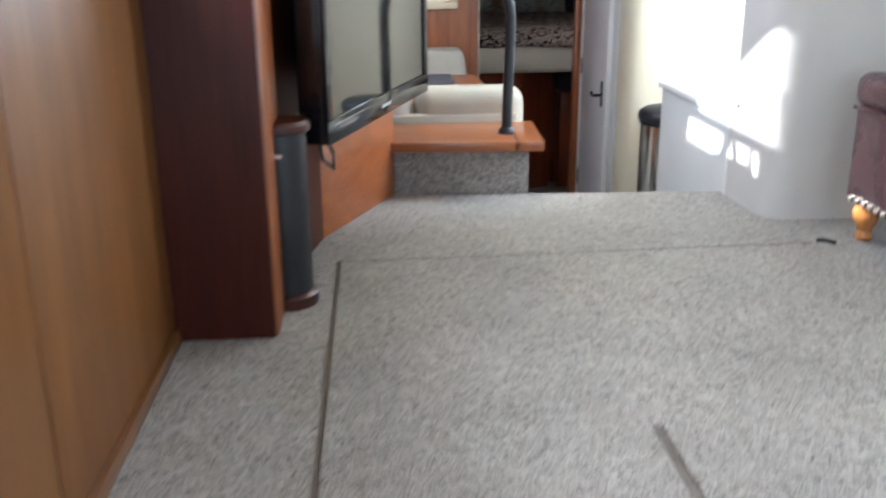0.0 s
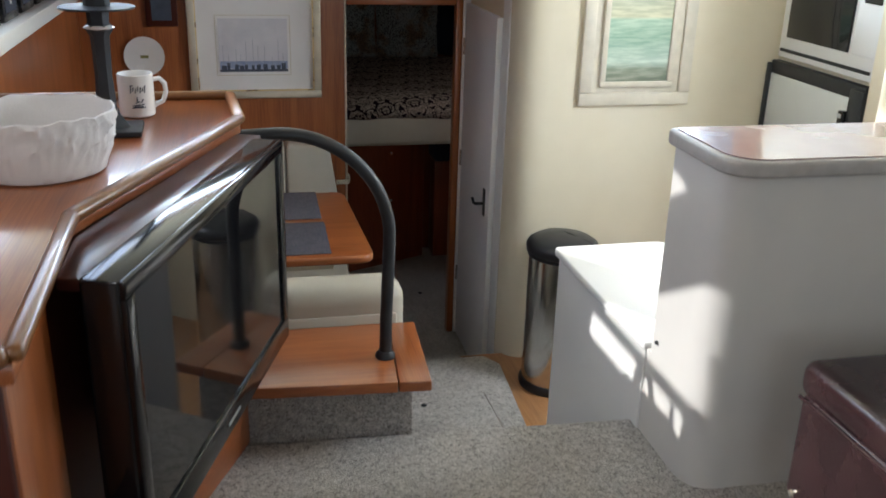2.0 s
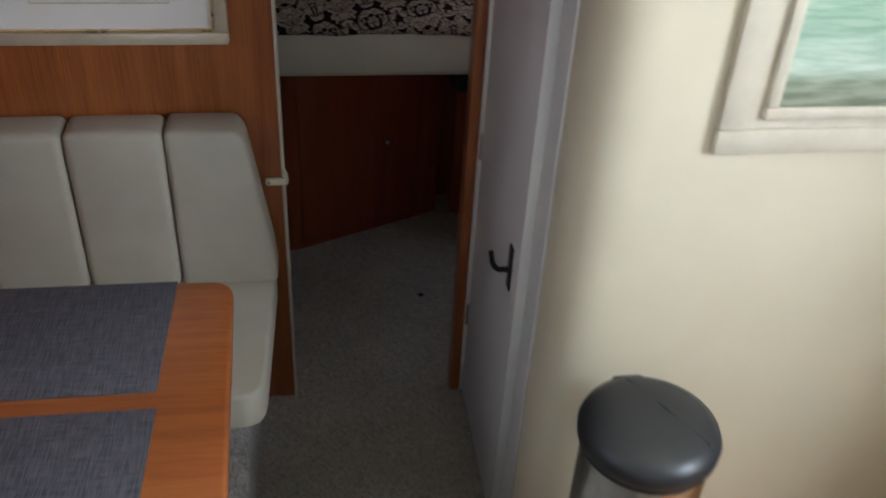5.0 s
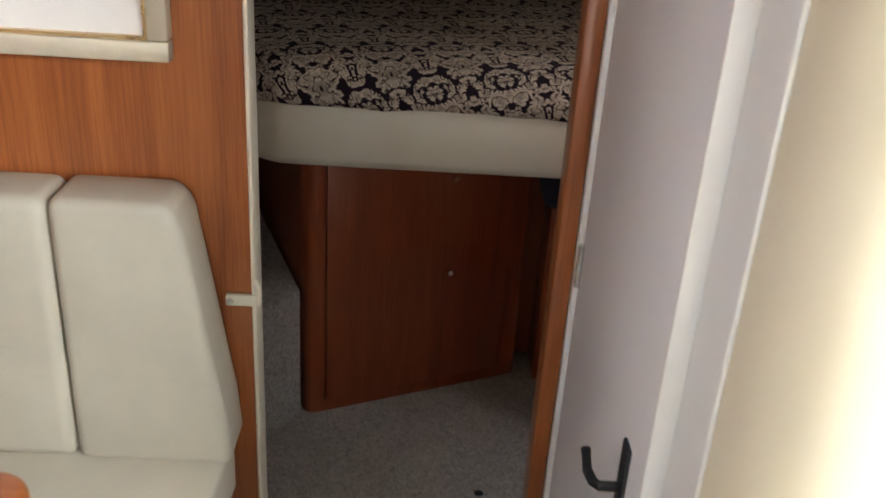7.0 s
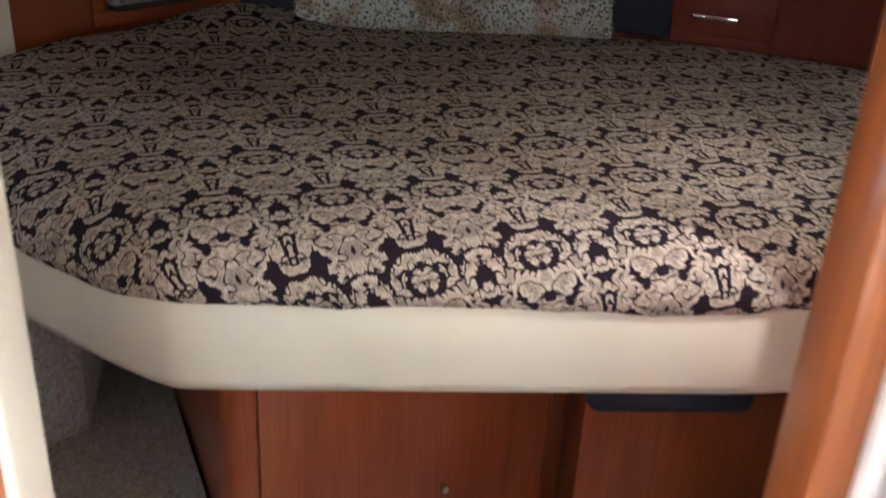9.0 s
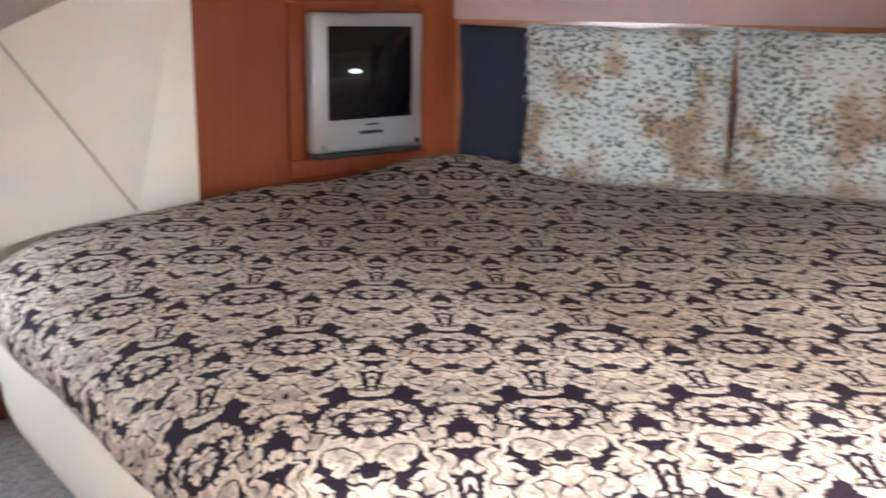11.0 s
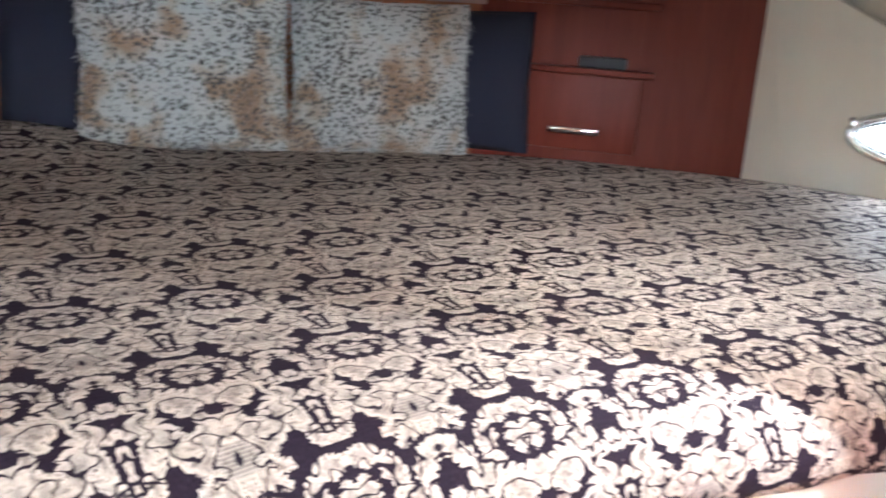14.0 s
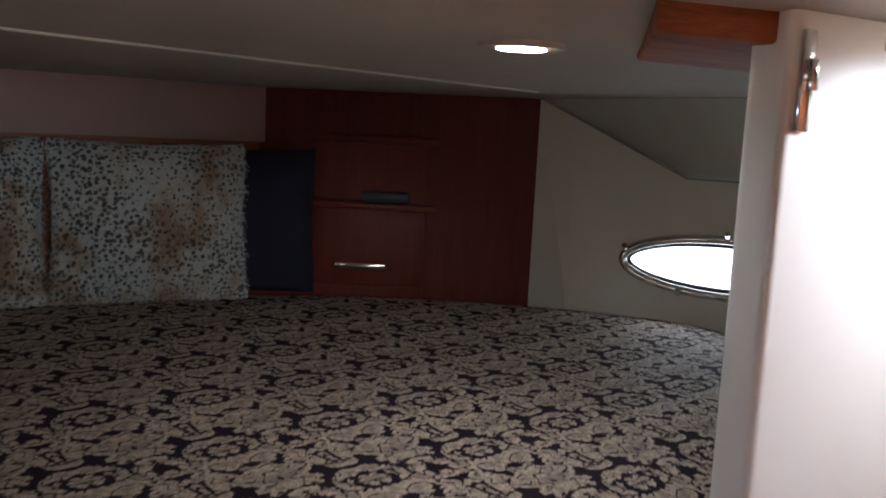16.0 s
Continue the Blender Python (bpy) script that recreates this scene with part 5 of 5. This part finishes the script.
tagged(part("floor_berth_step", prism([(0.56, 6.385), (0.685, 6.58), (0.36, 7.44), (0.20, 7.5), (-1.0, 6.6), (-1.0, 5.9), (0.30, 6.0)], LOW, -0.50), carpet_low, bevel=0.01), "carpeted step beside the berth", "step", kind="structure")

# white locker wall at the cabin entrance
tagged(part("wall_locker", prism(rounded([(1.80, 6.36), (3.6, 6.36), (3.6, 6.42), (1.80, 6.42)], [0.012, 0, 0, 0.012], 4), LOW, 0.93), gelcoat), "white locker wall at the foot of the berth", "wall", kind="structure")
catch = thing("door_catch", (1.88, 6.36, 0.80), "slim chrome catch on the white locker wall", "catch")
part("plate", box(1.814, 6.352, 0.785, 1.834, 6.361, 0.897), chrome, catch, bevel=0.003)
part("tongue", box(1.818, 6.342, 0.83, 1.830, 6.354, 0.865), chrome, catch, bevel=0.003)
over = thing("overhead_locker", (2.2, 6.5, 0.80), "cherry overhead locker edge below the headliner", "locker")
part("front", prism([(1.64, 6.40), (2.2, 6.33), (2.2, 6.70), (1.88, 6.70)], 0.880, 0.93), wood("matt_cherry_edge", *CHERRY, "x", 0.7, 0.0), over, bevel=0.006)

for lx, ly in ((1.69, 6.716), (2.16, 6.13)):
    dl = thing("ceiling_downlight", (lx, ly, CEIL), "small round recessed downlight, lit", "ceiling light", "cabin downlights")
    dz = 0.009 if ly > 6.5 else 0.062
    part("trim_ring", turned([(0.058, 0.872 + dz), (0.060, 0.876 + dz), (0.060, 0.890 + dz), (0.042, 0.890 + dz), (0.036, 0.874 + dz)], lx, ly, 36), headliner, dl)
    part("lens", turned([(0.030, 0.8695 + dz), (0.034, 0.871 + dz), (0.034, 0.886 + dz)], lx, ly, 36), lamp_glow, dl, "glowing lens")

# ---- berth ----
OUT = [(0.60, 6.45), (0.70, 6.44), (1.25, 6.44), (1.95, 6.44), (2.42, 6.72), (2.93, 7.30), (2.86, 7.52), (2.56, 7.86), (1.85, 8.28), (0.50, 8.28), (0.0, 7.66), (-0.235, 7.36), (-0.20, 7.10), (0.16, 6.80)]
OUT = softened(OUT, 3)
CEN = (1.35, 7.45)


def grown(poly, k):
    """The outline moved inwards by about k metres towards its middle."""
    out = []
    for x, y in poly:
        v = Vector((CEN[0] - x, CEN[1] - y))
        out.append((x + v.x / v.length * k, y + v.y / v.length * k))
    return out


def rise(x, y):
    """How far the spread lies above its mean: heaped against the port panel and the head corner."""
    corner = 0.085 * math.exp(-((x - 0.50) ** 2 + (y - 8.16) ** 2) / 0.075)
    edge = 0.03 * math.exp(-((x - 0.12) ** 2 + (y - 7.75) ** 2) / 0.05)
    return corner + edge


def soft_body(levels, wave=0.0, rings=0, top=0.285, hem=0.0):
    """A padded body: outline rings given as (inset, height), then closed over the top with a gently uneven surface."""
    bm = bmesh.new()
    uv = bm.loops.layers.uv.new("unrolled")
    where = {}
    loops = []
    for k, z in levels:
        ring = []
        for (x, y), (x0, y0) in zip(grown(OUT, k), OUT):
            if rings and k > 0:
                wide = 1.7 * math.exp(-((x0 - 0.05) ** 2 + (y0 - 6.95) ** 2) / 0.12)
                x, y = x + (x - x0) * wide, y + (y - y0) * wide
            f = max(0.0, min(1.0, (z - 0.10) / 0.18)) if rings else 0.0
            sag = (noise.noise(Vector((x * 3.1, y * 3.1, 4.0))) + 0.6 * noise.noise(Vector((x * 9.0, y * 9.0, 2.0)))) * hem * (1 - f) * 2
            ring.append(bm.verts.new((x, y, z + (rise(x, y) * f if rings else 0.0) + sag)))
        loops.append(ring)
    last = [(v.co.x, v.co.y) for v in loops[-1]]
    for i, (x, y) in enumerate(last):
        out, run = Vector((x - CEN[0], y - CEN[1])).normalized(), 0.0
        for n in range(len(levels) - 1, -1, -1):
            if n < len(levels) - 1:
                run += (loops[n + 1][i].co - loops[n][i].co).length
            where[loops[n][i]] = (x + out.x * run, y + out.y * run)
    for r in range(1, rings):
        f = 1 - r / rings
        ring = []
        for x, y in last:
            px, py = CEN[0] + (x - CEN[0]) * f, CEN[1] + (y - CEN[1]) * f
            dz = noise.noise(Vector((px * 2.2, py * 2.2, 3))) * 0.012 + noise.noise(Vector((px * 7, py * 7, 8))) * wave
            ring.append(bm.verts.new((px, py, top + dz * (1 - f * 0.6) + rise(px, py))))
            where[ring[-1]] = (px, py)
        loops.append(ring)
    for a, b in zip(loops, loops[1:]):
        for i in range(len(a)):
            j = (i + 1) % len(a)
            bm.faces.new((a[i], a[j], b[j], b[i]))
    bm.faces.new(loops[0][::-1])
    bm.faces.new(loops[-1])
    for face in bm.faces:
        for corner in face.loops:
            corner[uv].uv = where[corner.vert]
    return bm


berth = thing("island_berth", (1.3, 7.3, LOW), "raised berth with cherry base and padded ivory edge band", "bed")
part("padded_band", soft_body([(0.05, -0.03), (0.010, -0.025), (0.0, 0.0), (-0.003, 0.06), (0.0, 0.158), (0.014, 0.180), (0.05, 0.185)]), vinyl_white, berth, "ivory vinyl band", smooth=70)
part("base_cabinet", prism(rounded([(0.70, 6.575), (1.43, 6.90), (1.47, 7.9), (-0.12, 7.9), (-0.12, 7.46), (0.36, 7.45)], [0.05, 0.012, 0, 0, 0, 0], 6), LOW, -0.03), berth_z, berth, "dark cherry base", smooth=50)
BA, BB = Vector((0.70, 6.575)), Vector((1.43, 6.90))
BD = (BB - BA).normalized()
BN = Vector((BD.y, -BD.x))


def on_base(s, o):
    return BA + BD * s + BN * o


for s0, s1, z0, z1, nm in ((0.07, 0.73, -0.93, -0.045, "door_front"),):
    front = part(nm, prism([on_base(s0, -0.004), on_base(s1, -0.004), on_base(s1, 0.012), on_base(s0, 0.012)], z0, z1), berth_z, berth, bevel=0.004)
for s, z in ((0.50, -0.16), (0.50, -0.50)):
    p, q = on_base(s, 0.012), on_base(s, 0.030)
    part("knob", tube([(p.x, p.y, z), (q.x, q.y, z)], 0.009, 14), chrome, front, "small round chrome knob")
part("under_shelf", box(1.42, 7.05, LOW, 3.2, 7.09, -0.03), berth_z, berth)
under = thing("blue_bag", (1.62, 6.98, -0.2), "dark blue bag tucked under the berth", "bag")
part("body", box(1.44, 6.62, -0.20, 1.80, 6.84, -0.034), navy, under, bevel=0.03, seg=3)
crate = thing("wooden_chest", (1.70, 6.9, LOW), "low dark wooden chest beside the berth base", "chest")
part("body", box(1.50, 6.86, LOW, 2.0, 7.04, -0.24), berth_z, crate, bevel=0.01)
part("lid", box(1.49, 6.85, -0.238, 2.01, 7.045, -0.215), berth_z, crate, bevel=0.006)
part("clasp", box(1.70, 6.838, -0.27, 1.73, 6.852, -0.225), chrome, crate, "small chrome clasp", bevel=0.003)

spread = thing("bedspread", (1.3, 7.3, 0.185), "plum and gold damask bedspread covering the berth", "bedspread")
cloth = part("cloth", soft_body([(0.02, 0.146), (-0.008, 0.154), (-0.016, 0.174), (-0.012, 0.203), (0.006, 0.232), (0.036, 0.256), (0.08, 0.272), (0.14, 0.281), (0.20, 0.285)], 0.006, 40, hem=0.012), damask, spread, smooth=80)
edge = [cloth.data.vertices[i].co + Vector((1.3, 7.3, 0.185)) for i in range(len(OUT))]
part("hem", tube([*edge, edge[0]], 0.006, 8), plain("plum_hem", (0.016, 0.010, 0.016), (0.05, 0.037, 0.036), 0.8, 60, 200, 0.2), spread, "dark rolled hem", smooth=70)

# ---- pillows ----
def fur_pillow(x, turn, pw, seed):
    place = (x, 8.09, 0.488)
    ob = thing("fur_pillow", place, "square fluffy pillow with a spotted animal print", "pillow", "fur pillows")
    bm = pillow(*place, pw, 0.42, 0.15, -9, turn, 2.6, 34, 0.05, 0.004)
    bm.normal_update()
    bm.faces.ensure_lookup_table()
    rng = random.Random(seed)
    front = [f for f in bm.faces if f.normal.y < 0.25]
    verts, faces = [], []
    for k in range(7000):
        f = front[rng.randrange(len(front))]
        a, b, c = rng.random(), rng.random(), rng.random()
        q = [l.vert.co for l in f.loops]
        p = q[0].lerp(q[1], a).lerp(q[3].lerp(q[2], a), b) - Vector(place)
        n = f.normal
        side = Vector((rng.uniform(-1, 1), rng.uniform(-0.3, 0.3), rng.uniform(-1, 1))).normalized() * 0.0018
        tip = p + n * rng.uniform(0.006, 0.015) + Vector((rng.uniform(-0.010, 0.010), 0, rng.uniform(-0.020, -0.004)))
        i = len(verts)
        verts += [p - side, p + side, tip]
        faces.append((i, i + 1, i + 2))
    part("cover", bm, fur, ob, smooth=80)
    me = bpy.data.meshes.new("fur_pile")
    me.from_pydata(verts, [], faces)
    me.materials.append(fur)
    pile = new("fur_pile", me)
    pile.parent = ob
    tagged(pile, kind="stuff")


fur_pillow(0.99, 3, 0.53, 3)
fur_pillow(1.505, -2, 0.50, 7)
for x, turn in ((0.745, 12), (1.765, -12)):
    tagged(part("navy_pillow", pillow(x, 8.17, 0.485, 0.42, 0.41, 0.13, -8, turn, 2.6, 24, 0.05), navy, smooth=80), "plain navy pillow leaning behind the fur pillows", "pillow", "navy pillows")

# ---- small television in the port panel ----
PA, PB = Vector(L2), Vector(HEAD_L)
PD = (PB - PA).normalized()
PN = Vector((PD.y, -PD.x))


def on_port(s, o):
    return PA + PD * s + PN * o


def port_bar(s0, s1, z0, z1, o0, o1):
    return prism([on_port(s0, o0), on_port(s1, o0), on_port(s1, o1), on_port(s0, o1)], z0, z1)


niche = thing("tv_niche_frame", (0.25, 8.0, 0.3), "cherry frame round the small cabin television", "frame")
for n, q in (("frame_rail", (0.249, 0.697, 0.737, 0.785)), ("frame_rail", (0.249, 0.697, 0.297, 0.342)), ("frame_stile", (0.249, 0.288, 0.342, 0.737)), ("frame_stile", (0.662, 0.697, 0.342, 0.737))):
    part(n, port_bar(*q, -0.002, 0.012), cabin_cherry, niche, bevel=0.005)
stv = thing("small_television", (0.3, 8.05, 0.34), "small silver flat television with a dark screen", "television")
part("casing", port_bar(0.300, 0.652, 0.357, 0.714, 0.002, 0.045), silver, stv, bevel=0.012, seg=3)
part("screen", port_bar(0.342, 0.612, 0.442, 0.680, 0.040, 0.0475), black_screen, stv, "dark glossy screen", bevel=0.002)
part("control_strip", port_bar(0.44, 0.515, 0.402, 0.411, 0.040, 0.0475), black_satin, stv, "dark control strip", bevel=0.002)
part("maker_mark", port_bar(0.46, 0.50, 0.424, 0.429, 0.040, 0.0465), black_satin, stv)
part("base", port_bar(0.305, 0.647, 0.343, 0.358, 0.004, 0.05), black_satin, stv, bevel=0.004)
for s in (0.325, 0.630):
    part("foot_button", tube([(*on_port(s, 0.044), 0.374), (*on_port(s, 0.05), 0.374)], 0.008, 10), chrome, stv)

# ---- drawers in the starboard panel ----
QA, QB = Vector(HEAD_R), Vector((2.557, 7.873))
QD = (QB - QA).normalized()
QN = Vector((QD.y, -QD.x))


def on_star(s, o):
    return QA + QD * s + QN * o


def star_bar(s0, s1, z0, z1, o0, o1):
    return prism([on_star(s0, o0), on_star(s1, o0), on_star(s1, o1), on_star(s0, o1)], z0, z1)


drawers = thing("drawer_unit", (2.2, 8.08, 0.3), "cherry built-in drawers with an open niche, coloured as in shade", "drawers")
dfront = part("drawer_front", star_bar(0.10, 0.50, 0.292, 0.520, -0.002, 0.014), cabin_shaded, drawers, bevel=0.005)
part("niche_shelf", star_bar(0.08, 0.53, 0.522, 0.540, -0.002, 0.05), cabin_shaded, drawers, bevel=0.005)
part("niche_top", star_bar(0.08, 0.53, 0.715, 0.735, -0.002, 0.02), cabin_shaded, drawers, bevel=0.004)
part("niche_back", star_bar(0.11, 0.49, 0.545, 0.715, -0.002, 0.004), cabin_shaded, drawers, "shadowed niche")
part("pull", star_bar(0.235, 0.39, 0.342, 0.362, 0.014, 0.034), chrome, dfront, "slim chrome pull", bevel=0.005)
remote = thing("remote_control", (2.2, 8.1, 0.54), "small dark remote control lying in the niche", "remote")
part("body", star_bar(0.31, 0.45, 0.541, 0.575, 0.008, 0.045), black_satin, remote, bevel=0.008)
